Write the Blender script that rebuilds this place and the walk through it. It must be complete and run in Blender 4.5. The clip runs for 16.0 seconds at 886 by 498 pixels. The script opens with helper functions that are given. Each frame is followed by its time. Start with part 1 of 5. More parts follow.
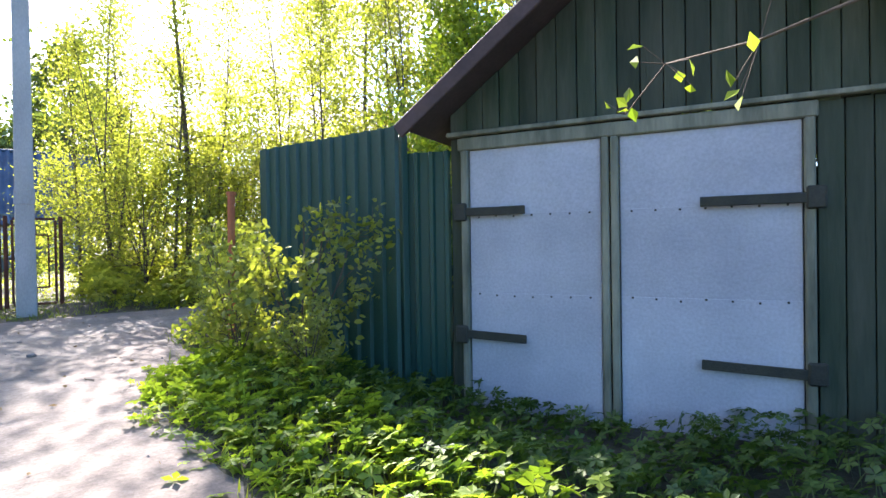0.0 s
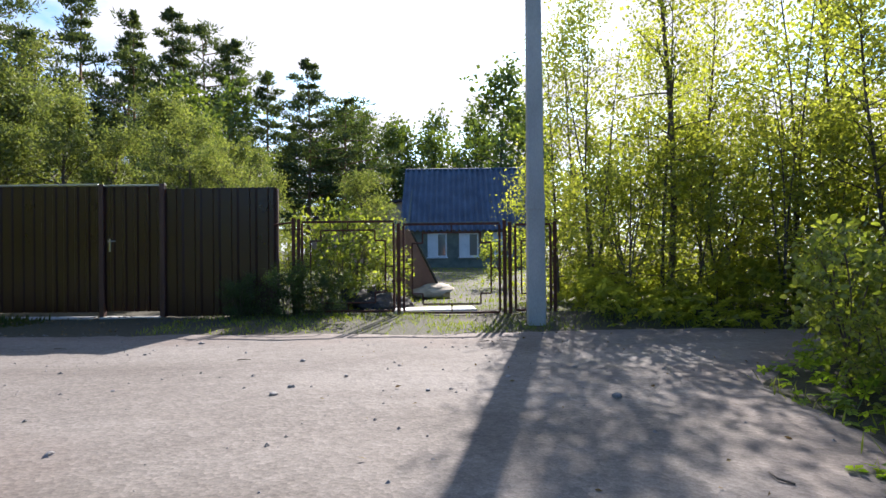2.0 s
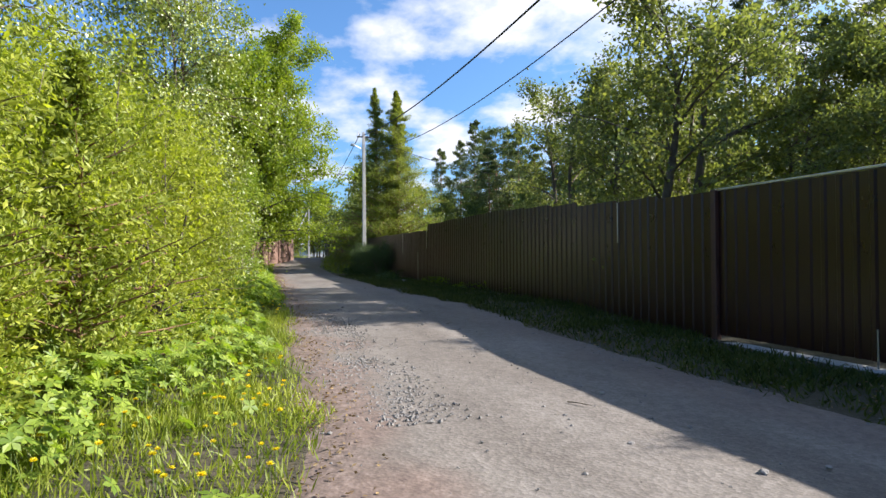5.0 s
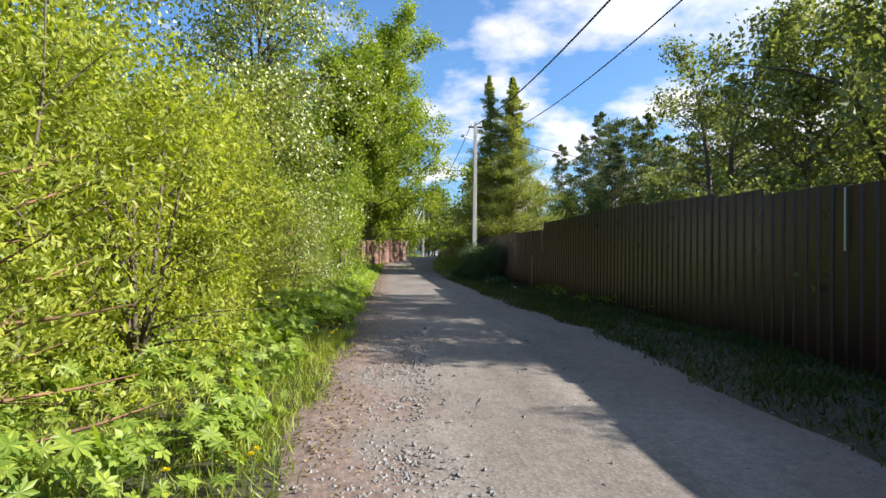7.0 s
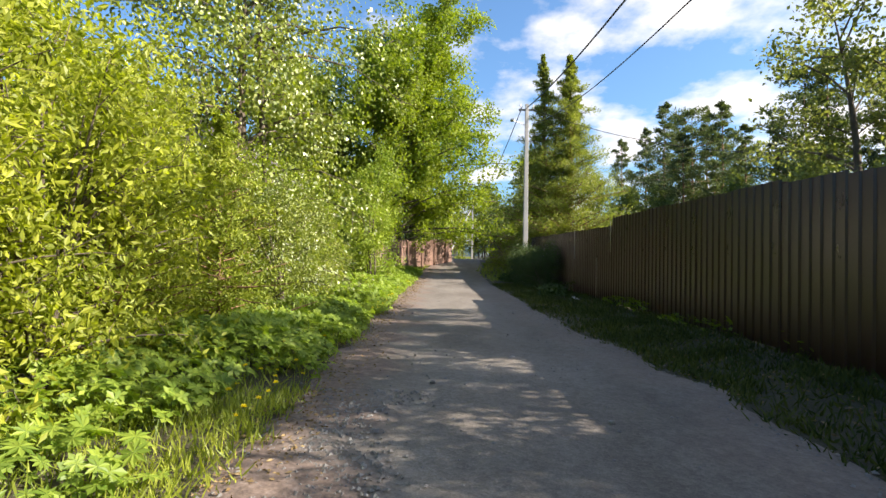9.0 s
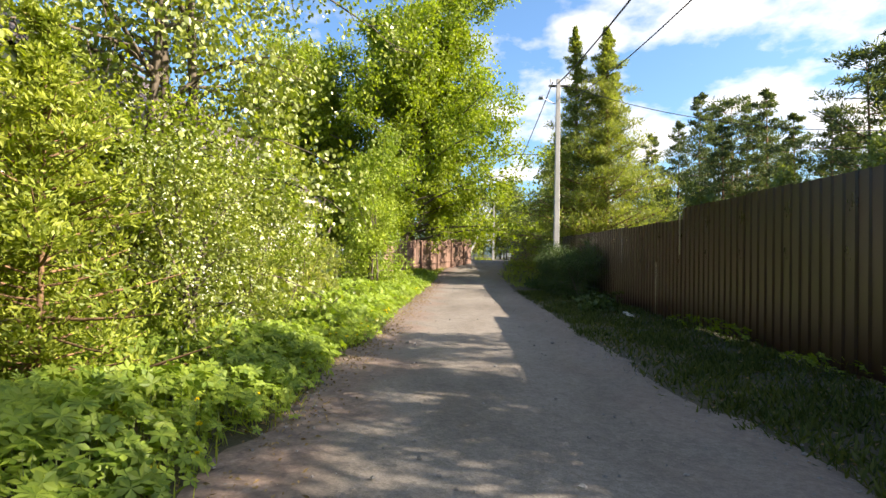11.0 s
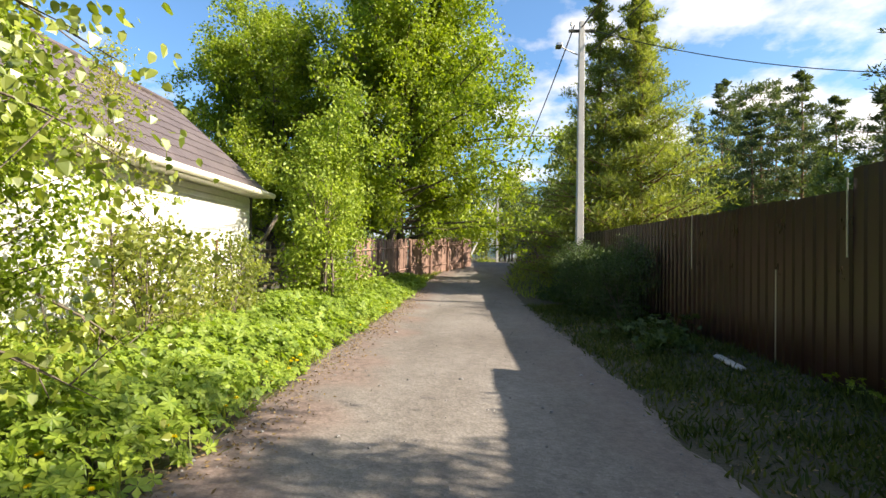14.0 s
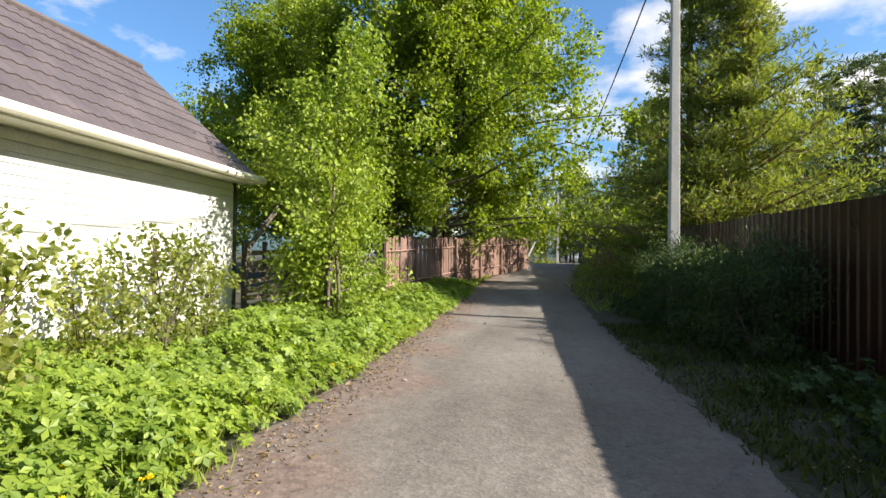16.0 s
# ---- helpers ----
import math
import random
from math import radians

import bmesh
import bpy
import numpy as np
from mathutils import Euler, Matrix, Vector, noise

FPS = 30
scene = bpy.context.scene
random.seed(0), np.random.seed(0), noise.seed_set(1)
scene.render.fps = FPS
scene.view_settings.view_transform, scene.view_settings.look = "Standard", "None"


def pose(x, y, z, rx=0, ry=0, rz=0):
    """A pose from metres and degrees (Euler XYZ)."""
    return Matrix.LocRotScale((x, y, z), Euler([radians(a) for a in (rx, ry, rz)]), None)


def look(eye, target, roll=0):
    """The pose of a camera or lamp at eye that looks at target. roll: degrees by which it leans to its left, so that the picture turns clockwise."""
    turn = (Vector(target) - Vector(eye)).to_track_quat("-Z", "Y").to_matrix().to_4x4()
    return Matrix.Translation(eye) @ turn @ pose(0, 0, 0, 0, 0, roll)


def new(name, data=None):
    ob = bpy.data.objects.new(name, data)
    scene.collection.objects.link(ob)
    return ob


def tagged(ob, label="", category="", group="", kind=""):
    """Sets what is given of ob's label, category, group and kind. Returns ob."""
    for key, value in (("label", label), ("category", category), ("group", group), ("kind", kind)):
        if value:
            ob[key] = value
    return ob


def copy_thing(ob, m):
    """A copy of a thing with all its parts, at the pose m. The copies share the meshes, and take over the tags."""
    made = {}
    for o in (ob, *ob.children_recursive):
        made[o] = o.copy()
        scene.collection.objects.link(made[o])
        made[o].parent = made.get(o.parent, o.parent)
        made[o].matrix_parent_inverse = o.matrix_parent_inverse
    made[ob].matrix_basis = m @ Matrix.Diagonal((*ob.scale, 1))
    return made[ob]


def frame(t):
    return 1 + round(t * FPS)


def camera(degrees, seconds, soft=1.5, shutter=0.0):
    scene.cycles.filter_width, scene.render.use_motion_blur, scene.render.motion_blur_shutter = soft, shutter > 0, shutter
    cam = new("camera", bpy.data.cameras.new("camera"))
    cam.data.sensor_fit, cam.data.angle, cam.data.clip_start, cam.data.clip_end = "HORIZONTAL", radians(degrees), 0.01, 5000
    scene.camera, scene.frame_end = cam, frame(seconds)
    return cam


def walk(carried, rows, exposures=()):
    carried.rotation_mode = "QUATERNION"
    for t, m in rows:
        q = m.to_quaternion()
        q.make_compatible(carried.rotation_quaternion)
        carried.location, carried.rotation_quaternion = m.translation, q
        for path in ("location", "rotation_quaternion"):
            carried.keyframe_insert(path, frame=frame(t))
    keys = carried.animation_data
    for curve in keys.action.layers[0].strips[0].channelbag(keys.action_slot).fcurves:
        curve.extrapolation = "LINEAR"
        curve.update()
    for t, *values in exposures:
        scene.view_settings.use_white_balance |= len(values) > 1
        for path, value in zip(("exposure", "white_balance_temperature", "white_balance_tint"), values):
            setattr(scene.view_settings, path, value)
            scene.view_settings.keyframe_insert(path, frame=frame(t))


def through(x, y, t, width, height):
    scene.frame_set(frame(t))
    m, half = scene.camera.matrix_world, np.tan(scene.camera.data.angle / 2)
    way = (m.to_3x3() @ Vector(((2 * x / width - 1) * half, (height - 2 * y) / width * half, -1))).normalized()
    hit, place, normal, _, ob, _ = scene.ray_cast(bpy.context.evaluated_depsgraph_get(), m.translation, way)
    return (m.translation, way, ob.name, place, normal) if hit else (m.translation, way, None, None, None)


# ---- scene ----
cam = camera(77.7, 16.0)
METRES, EYE, TILT, LEAN, TURN = 25.0, 0.9, 0.0, 0.0, -37.5
ROWS = [
    (0.0, 0.0, 0.0, 0.0, -0.01, -0.53, 0.9),
    (0.5, -0.018, 0.0109, 0.0009, 6.64, -0.03, 0.55),
    (1.0, -0.0384, 0.0217, 0.0024, 15.57, 0.14, 0.48),
    (1.5, -0.0578, 0.0333, 0.0028, 25.42, 0.26, 0.51),
    (2.0, -0.0817, 0.0417, 0.0033, 38.96, 0.25, 0.58),
    (2.5, -0.1042, 0.0464, 0.0059, 53.35, 0.46, 0.55),
    (3.0, -0.1308, 0.0459, 0.0055, 67.25, 0.52, 0.4),
    (3.5, -0.1587, 0.0449, 0.007, 82.3, 0.57, 0.37),
    (4.0, -0.193, 0.0416, 0.0076, 94.07, 0.61, 0.43),
    (4.5, -0.2268, 0.0371, 0.0101, 102.96, 0.66, 0.37),
    (5.0, -0.2595, 0.0312, 0.0118, 109.49, 0.71, 0.39),
    (7.5, -0.3958, -0.0167, 0.017, 123.32, 0.63, -0.78),
    (8.0, -0.4286, -0.0306, 0.0176, 124.8, 0.67, -0.75),
    (10.5, -0.5728, -0.125, 0.0189, 129.36, 0.7, -0.93),
    (11.0, -0.6022, -0.1439, 0.0203, 129.53, 0.72, -0.89),
    (11.5, -0.6299, -0.1652, 0.0212, 129.8, 0.72, -0.95),
    (12.0, -0.6592, -0.1841, 0.0217, 129.82, 0.74, -0.86),
    (12.5, -0.6867, -0.203, 0.0225, 130.03, 0.78, -0.88),
    (13.0, -0.717, -0.2187, 0.0223, 130.14, 0.75, -0.84),
    (13.5, -0.7439, -0.2361, 0.0232, 130.09, 0.8, -0.86),
    (14.0, -0.7705, -0.2547, 0.0219, 130.04, 0.82, -0.82),
    (14.5, -0.7966, -0.2754, 0.0224, 131.41, 0.79, -0.83),
    (15.0, -0.8261, -0.2952, 0.023, 133.74, 0.75, -0.73),
    (15.5, -0.8538, -0.3171, 0.0237, 135.66, 0.73, -0.75),
    (16.0, -0.8814, -0.3355, 0.024, 136.04, 0.78, -0.71),
]
walk(cam, [(t, pose(0, 0, EYE, TILT, LEAN, TURN) @ pose(METRES * x, METRES * y, METRES * z, 90 + pitch, roll, yaw)) for t, x, y, z, yaw, pitch, roll in ROWS],
     [(0.0, 2.6, 6300, 22), (0.3, 2.0, 6300, 22), (0.5, 1.66, 6300, 22), (1.0, 1.98, 6150, 22), (1.5, 1.76, 6100, 20), (2.5, 1.26, 6250, 18), (3.5, 1.52, 6300, 16), (5.0, 1.42, 6250, 15), (8.0, 1.47, 6600, 14), (11.0, 1.85, 7300, 15), (14.0, 1.67, 7100, 13), (16.0, 1.38, 6600, 12)])

# ---- light ----
SUN_AZ = 11.0      # degrees from +y towards +x
SUN_EL = 31.5
world = bpy.data.worlds.new("sky")
scene.world = world
world.use_nodes = True
wn, wl = world.node_tree.nodes, world.node_tree.links
wn.clear()
w_out = wn.new("ShaderNodeOutputWorld")
w_bg = wn.new("ShaderNodeBackground")
w_bg.inputs["Strength"].default_value = 0.038
w_sky = wn.new("ShaderNodeTexSky")
w_sky.sky_type = "NISHITA"
w_sky.sun_disc = False
w_sky.sun_elevation = radians(SUN_EL)
w_sky.sun_rotation = radians(SUN_AZ)
w_sky.air_density, w_sky.dust_density, w_sky.ozone_density = 1.0, 2.2, 2.5
# scattered fair-weather clouds, laid out on a flat layer overhead
w_tc = wn.new("ShaderNodeTexCoord")
w_sep = wn.new("ShaderNodeSeparateXYZ")
wl.new(w_tc.outputs["Generated"], w_sep.inputs[0])
w_z = wn.new("ShaderNodeMath"); w_z.operation = "MAXIMUM"; w_z.inputs[1].default_value = 0.0
wl.new(w_sep.outputs["Z"], w_z.inputs[0])
w_add = wn.new("ShaderNodeMath"); w_add.operation = "ADD"; w_add.inputs[1].default_value = 0.22
wl.new(w_z.outputs[0], w_add.inputs[0])
w_u = wn.new("ShaderNodeMath"); w_u.operation = "DIVIDE"
w_v = wn.new("ShaderNodeMath"); w_v.operation = "DIVIDE"
wl.new(w_sep.outputs["X"], w_u.inputs[0]); wl.new(w_add.outputs[0], w_u.inputs[1])
wl.new(w_sep.outputs["Y"], w_v.inputs[0]); wl.new(w_add.outputs[0], w_v.inputs[1])
w_comb = wn.new("ShaderNodeCombineXYZ")
wl.new(w_u.outputs[0], w_comb.inputs[0]); wl.new(w_v.outputs[0], w_comb.inputs[1])
w_noise = wn.new("ShaderNodeTexNoise")
w_noise.inputs["Scale"].default_value = 2.3
w_noise.inputs["Detail"].default_value = 7.0
w_noise.inputs["Roughness"].default_value = 0.55
wl.new(w_comb.outputs[0], w_noise.inputs["Vector"])
w_ramp = wn.new("ShaderNodeValToRGB")
w_ramp.color_ramp.elements[0].position, w_ramp.color_ramp.elements[1].position = 0.51, 0.66
# cover thickens towards the north, where the sun stands
w_north = wn.new("ShaderNodeMath"); w_north.operation = "MULTIPLY_ADD"; w_north.inputs[1].default_value = 0.16
wl.new(w_sep.outputs["Y"], w_north.inputs[0]); wl.new(w_noise.outputs["Fac"], w_north.inputs[2])
wl.new(w_north.outputs[0], w_ramp.inputs[0])
w_mix = wn.new("ShaderNodeMixRGB")
w_mix.inputs[2].default_value = (11.0, 11.2, 11.5, 1)
wl.new(w_ramp.outputs[0], w_mix.inputs[0])
w_blue = wn.new("ShaderNodeMixRGB"); w_blue.blend_type = "MULTIPLY"; w_blue.inputs[0].default_value = 1.0
w_blue.inputs[2].default_value = (1.35, 2.0, 2.45, 1)
wl.new(w_sky.outputs[0], w_blue.inputs[1])
wl.new(w_blue.outputs[0], w_mix.inputs[1])
wl.new(w_mix.outputs[0], w_bg.inputs["Color"])
wl.new(w_bg.outputs[0], w_out.inputs["Surface"])

sun_data = bpy.data.lights.new("sun", "SUN")
sun_data.energy, sun_data.angle, sun_data.color = 5.0, radians(0.55), (1.0, 0.93, 0.8)
sun = new("sun", sun_data)
sun.matrix_world = look((0, 0, 40), (-math.sin(radians(SUN_AZ)) * 40, -math.cos(radians(SUN_AZ)) * 40, 40 - 40 * math.tan(radians(SUN_EL))))

# ---- materials ----


def material(name, rough=0.8, metal=0.0):
    m = bpy.data.materials.new(name)
    m.use_nodes = True
    b = m.node_tree.nodes["Principled BSDF"]
    b.inputs["Roughness"].default_value, b.inputs["Metallic"].default_value = rough, metal
    return m, m.node_tree.nodes, m.node_tree.links, b


def noise_node(n, l, scale, detail=4.0, vec=None, rough=0.55):
    t = n.new("ShaderNodeTexNoise")
    t.inputs["Scale"].default_value, t.inputs["Detail"].default_value, t.inputs["Roughness"].default_value = scale, detail, rough
    if vec is not None:
        l.new(vec, t.inputs["Vector"])
    return t.outputs["Fac"]


def ramp_node(n, l, fac, stops):
    r = n.new("ShaderNodeValToRGB")
    e = r.color_ramp.elements
    while len(e) < len(stops):
        e.new(0.5)
    for el, (p, c) in zip(e, stops):
        el.position, el.color = p, (*c, 1)
    l.new(fac, r.inputs[0])
    return r.outputs[0]


def mix_node(n, l, fac, a, b, mode="MIX"):
    m = n.new("ShaderNodeMixRGB")
    m.blend_type = mode
    for i, v in enumerate((fac, a, b)):
        if hasattr(v, "is_output"):
            l.new(v, m.inputs[i])
        else:
            m.inputs[i].default_value = v if i == 0 else (*v, 1)
    return m.outputs[0]


def bump_node(n, l, height, bsdf, strength=0.3, dist=0.02):
    b = n.new("ShaderNodeBump")
    b.inputs["Strength"].default_value, b.inputs["Distance"].default_value = strength, dist
    l.new(height, b.inputs["Height"])
    l.new(b.outputs[0], bsdf.inputs["Normal"])


def coords(n, l, scale=(1, 1, 1), kind="Object"):
    t = n.new("ShaderNodeTexCoord")
    m = n.new("ShaderNodeMapping")
    m.inputs["Scale"].default_value = scale
    l.new(t.outputs[kind], m.inputs[0])
    return m.outputs[0]


def world_pos(n):
    return n.new("ShaderNodeNewGeometry").outputs["Position"]


def plain(name, dark, light, rough=0.7, metal=0.0, scale=3.0, fine=40.0, stretch=(1, 1, 1), bump=0.2, vary=0.0):
    """Two-scale mottled surface: broad patches and fine grain between two colours."""
    m, n, l, b = material(name, rough, metal)
    v = coords(n, l, stretch)
    broad, grain = noise_node(n, l, scale, 5, v), noise_node(n, l, fine, 3, v)
    c = ramp_node(n, l, broad, [(0.3, dark), (0.7, light)])
    g = ramp_node(n, l, grain, [(0.25, (0.72, 0.72, 0.72)), (0.75, (1.1, 1.1, 1.1))])
    c = mix_node(n, l, 0.6, c, g, "MULTIPLY")
    if vary:
        info = n.new("ShaderNodeObjectInfo")
        hsv = n.new("ShaderNodeHueSaturation")
        mp = n.new("ShaderNodeMapRange")
        mp.inputs[3].default_value, mp.inputs[4].default_value = 1 - vary, 1 + vary
        l.new(info.outputs["Random"], mp.inputs[0])
        l.new(mp.outputs[0], hsv.inputs["Value"])
        l.new(c, hsv.inputs["Color"])
        c = hsv.outputs[0]
    l.new(c, b.inputs["Base Color"])
    r = n.new("ShaderNodeMapRange")
    r.inputs[3].default_value, r.inputs[4].default_value = max(0.05, rough - 0.12), min(1, rough + 0.12)
    l.new(broad, r.inputs[0])
    l.new(r.outputs[0], b.inputs["Roughness"])
    bump_node(n, l, grain, b, bump, 0.01)
    return m


def leaf_material(name, dark, light, through=0.45, gloss=0.08, glow=(1.25, 1.35, 0.45), sheen=0.5):
    """Thin leaf: diffuse top, light passing through, a little waxy gloss; every leaf a slightly different colour."""
    m = bpy.data.materials.new(name)
    m.use_nodes = True
    n, l = m.node_tree.nodes, m.node_tree.links
    n.clear()
    out = n.new("ShaderNodeOutputMaterial")
    geo = n.new("ShaderNodeNewGeometry")
    c = ramp_node(n, l, geo.outputs["Random Per Island"], [(0.0, dark), (0.75, light), (1.0, tuple(min(1, 1.15 * v) for v in light))])
    patch = noise_node(n, l, 0.9, 3, geo.outputs["Position"])
    shade = ramp_node(n, l, patch, [(0.3, (0.75, 0.8, 0.8)), (0.7, (1.15, 1.1, 1.0))])
    c = mix_node(n, l, 1.0, c, shade, "MULTIPLY")
    d = n.new("ShaderNodeBsdfDiffuse")
    t = n.new("ShaderNodeBsdfTranslucent")
    g = n.new("ShaderNodeBsdfGlossy")
    g.inputs["Roughness"].default_value = sheen
    g.inputs["Color"].default_value = (0.9, 0.95, 0.9, 1)
    tc = mix_node(n, l, 1.0, c, glow, "MULTIPLY")
    l.new(c, d.inputs["Color"])
    l.new(tc, t.inputs["Color"])
    a, b2 = n.new("ShaderNodeMixShader"), n.new("ShaderNodeMixShader")
    a.inputs[0].default_value, b2.inputs[0].default_value = through, gloss
    l.new(d.outputs[0], a.inputs[1]); l.new(t.outputs[0], a.inputs[2])
    l.new(a.outputs[0], b2.inputs[1]); l.new(g.outputs[0], b2.inputs[2])
    l.new(b2.outputs[0], out.inputs["Surface"])
    return m


LEAF_BIRCH = leaf_material("leaf_birch", (0.12, 0.165, 0.022), (0.25, 0.29, 0.042), 0.44, 0.075, sheen=0.42)
LEAF_THICKET = leaf_material("leaf_thicket", (0.19, 0.22, 0.035), (0.34, 0.35, 0.075), 0.68, 0.03, (1.25, 1.32, 0.6))
LEAF_SHRUB = leaf_material("leaf_shrub", (0.13, 0.165, 0.04), (0.28, 0.3, 0.075), 0.55, 0.03)
LEAF_APPLE = leaf_material("leaf_apple", (0.1, 0.132, 0.04), (0.22, 0.245, 0.08), 0.5, 0.03, (1.2, 1.25, 0.6))
LEAF_WOOD = leaf_material("leaf_wood", (0.075, 0.11, 0.03), (0.16, 0.2, 0.055), 0.38, 0.03)
NEEDLE_NEW = leaf_material("needle_new", (0.14, 0.19, 0.025), (0.3, 0.34, 0.05), 0.4, 0.02)
LEAF_MAPLE = leaf_material("leaf_maple", (0.14, 0.205, 0.02), (0.28, 0.34, 0.035), 0.52, 0.02)
LEAF_YOUNG = leaf_material("leaf_young", (0.15, 0.225, 0.025), (0.28, 0.35, 0.05), 0.45, 0.02)
LEAF_HEDGE = leaf_material("leaf_hedge", (0.18, 0.225, 0.026), (0.35, 0.38, 0.05), 0.52, 0.02)
LEAF_HERB = leaf_material("leaf_herb", (0.125, 0.205, 0.028), (0.25, 0.33, 0.05), 0.46, 0.02)
# leaves at the fence foot, deep shade put into the green
LEAF_FENCE_SHADE = leaf_material("leaf_fence_shade", (0.03, 0.055, 0.02), (0.07, 0.105, 0.035), 0.3, 0.02)
NEEDLE_PINE = leaf_material("needle_pine", (0.055, 0.08, 0.045), (0.11, 0.135, 0.065), 0.35, 0.02)
NEEDLE_LARCH = leaf_material("needle_larch", (0.12, 0.155, 0.042), (0.25, 0.275, 0.07), 0.52, 0.02)
GRASS = leaf_material("grass", (0.13, 0.18, 0.022), (0.27, 0.31, 0.05), 0.42, 0.02)
PETAL = leaf_material("petal", (0.75, 0.58, 0.01), (0.85, 0.7, 0.02), 0.35, 0.02, (1, 1, 0.6))
BLOSSOM = leaf_material("blossom", (0.6, 0.6, 0.52), (0.75, 0.75, 0.7), 0.35, 0.02, (1, 1, 1))
# verge grass with the fence's shade darkened into its colour
GRASS_FENCE_SHADE = leaf_material("grass_fence_shade", (0.03, 0.05, 0.014), (0.085, 0.1, 0.03), 0.3, 0.01)
# weed green darkened to carry the shade before the garage
LEAF_WEED_SHADE = leaf_material("leaf_weed_shade", (0.04, 0.085, 0.02), (0.09, 0.15, 0.03), 0.35, 0.03)
STEM = plain("stem", (0.07, 0.12, 0.03), (0.13, 0.17, 0.05), 0.7)
BARK = plain("bark", (0.06, 0.045, 0.032), (0.16, 0.13, 0.1), 0.95, stretch=(1, 1, 0.3), scale=9, fine=60, bump=0.6)
BARK_PINE = plain("bark_pine", (0.12, 0.07, 0.04), (0.26, 0.15, 0.08), 0.95, stretch=(1, 1, 0.3), scale=6, fine=50, bump=0.6)
BARK_BIRCH = plain("bark_birch", (0.1, 0.09, 0.08), (0.62, 0.6, 0.55), 0.8, stretch=(1, 1, 3), scale=4, fine=40, bump=0.4)
FENCE_BROWN = plain("fence_brown", (0.021, 0.0057, 0.0052), (0.031, 0.0096, 0.0085), 0.3, scale=1.3, fine=70, bump=0.05, vary=0.08)
FENCE_GREEN = plain("fence_green", (0.012, 0.055, 0.04), (0.02, 0.075, 0.055), 0.45, scale=2, fine=60, bump=0.06)
POST_BROWN = plain("post_brown", (0.055, 0.021, 0.016), (0.09, 0.037, 0.027), 0.55, scale=4, fine=60)
RUST = plain("rust", (0.06, 0.022, 0.015), (0.13, 0.045, 0.028), 0.85, scale=8, fine=80, bump=0.4)
RUST_ORANGE = plain("rust_orange", (0.35, 0.1, 0.04), (0.5, 0.17, 0.07), 0.85, scale=8, fine=80, bump=0.4)
CONCRETE = plain("concrete", (0.36, 0.35, 0.33), (0.52, 0.5, 0.47), 0.92, scale=2.5, fine=70, stretch=(1, 1, 0.4), bump=0.4)
WHITE_MARK = plain("white_mark", (0.55, 0.55, 0.53), (0.75, 0.75, 0.72), 0.85, fine=80)
WIRE = plain("wire", (0.015, 0.015, 0.016), (0.03, 0.03, 0.03), 0.6)
STEEL = plain("steel", (0.4, 0.4, 0.4), (0.55, 0.55, 0.55), 0.35, 0.9)
PLANK_GREEN = plain("plank_green", (0.02, 0.042, 0.02), (0.1, 0.11, 0.075), 0.88, stretch=(1, 1, 0.12), scale=7, fine=60, bump=0.5, vary=0.3)
DOOR_GREY = plain("door_grey", (0.36, 0.38, 0.43), (0.5, 0.52, 0.57), 0.6, scale=1.7, fine=60, bump=0.15, vary=0.05)
FRAME_OLD = plain("frame_old", (0.1, 0.11, 0.075), (0.3, 0.3, 0.22), 0.9, stretch=(1, 1, 0.2), scale=9, fine=70, bump=0.5)
HINGE = plain("hinge", (0.02, 0.024, 0.018), (0.05, 0.05, 0.035), 0.75, scale=10, fine=80, bump=0.4)
ROOF_RUST = plain("roof_rust", (0.05, 0.033, 0.03), (0.1, 0.065, 0.06), 0.8, scale=3)
ROOF_SLATE = plain("roof_slate", (0.035, 0.062, 0.1), (0.085, 0.13, 0.19), 0.75, scale=1.5, fine=40)
ROOF_TILE = plain("roof_tile", (0.075, 0.06, 0.062), (0.12, 0.098, 0.1), 0.45, scale=1.6, fine=50, bump=0.08)
SIDING = plain("siding", (0.52, 0.52, 0.5), (0.62, 0.62, 0.6), 0.6, scale=1.5, fine=40, bump=0.08)
CREAM = plain("cream", (0.6, 0.56, 0.45), (0.72, 0.68, 0.56), 0.6)
PEACH = plain("peach", (0.5, 0.33, 0.23), (0.6, 0.42, 0.3), 0.85)
WALL_DARK = plain("wall_dark", (0.1, 0.12, 0.1), (0.2, 0.22, 0.18), 0.85, scale=4)
PAINT_WHITE = plain("paint_white", (0.62, 0.63, 0.63), (0.78, 0.79, 0.79), 0.55)
WOOD_OLD = plain("wood_old", (0.07, 0.055, 0.042), (0.2, 0.165, 0.13), 0.92, stretch=(1, 1, 0.15), scale=8, fine=60, bump=0.5, vary=0.25)
WOOD_RED = plain("wood_red", (0.13, 0.075, 0.058), (0.26, 0.16, 0.125), 0.88, stretch=(1, 1, 0.15), scale=7, fine=60, bump=0.4, vary=0.22)
STONE = plain("stone", (0.15, 0.143, 0.138), (0.29, 0.28, 0.27), 0.92, scale=8, fine=60, bump=0.4, vary=0.25)
RUBBLE = plain("rubble", (0.03, 0.028, 0.027), (0.09, 0.085, 0.08), 0.9, scale=5, vary=0.3)
TARP = plain("tarp", (0.5, 0.48, 0.44), (0.65, 0.63, 0.6), 0.7)

GLASS, gn, gl, gb = material("window_glass", 0.05)
gb.inputs["Base Color"].default_value = (0.12, 0.14, 0.15, 1)
gb.inputs["Specular IOR Level"].default_value = 0.8


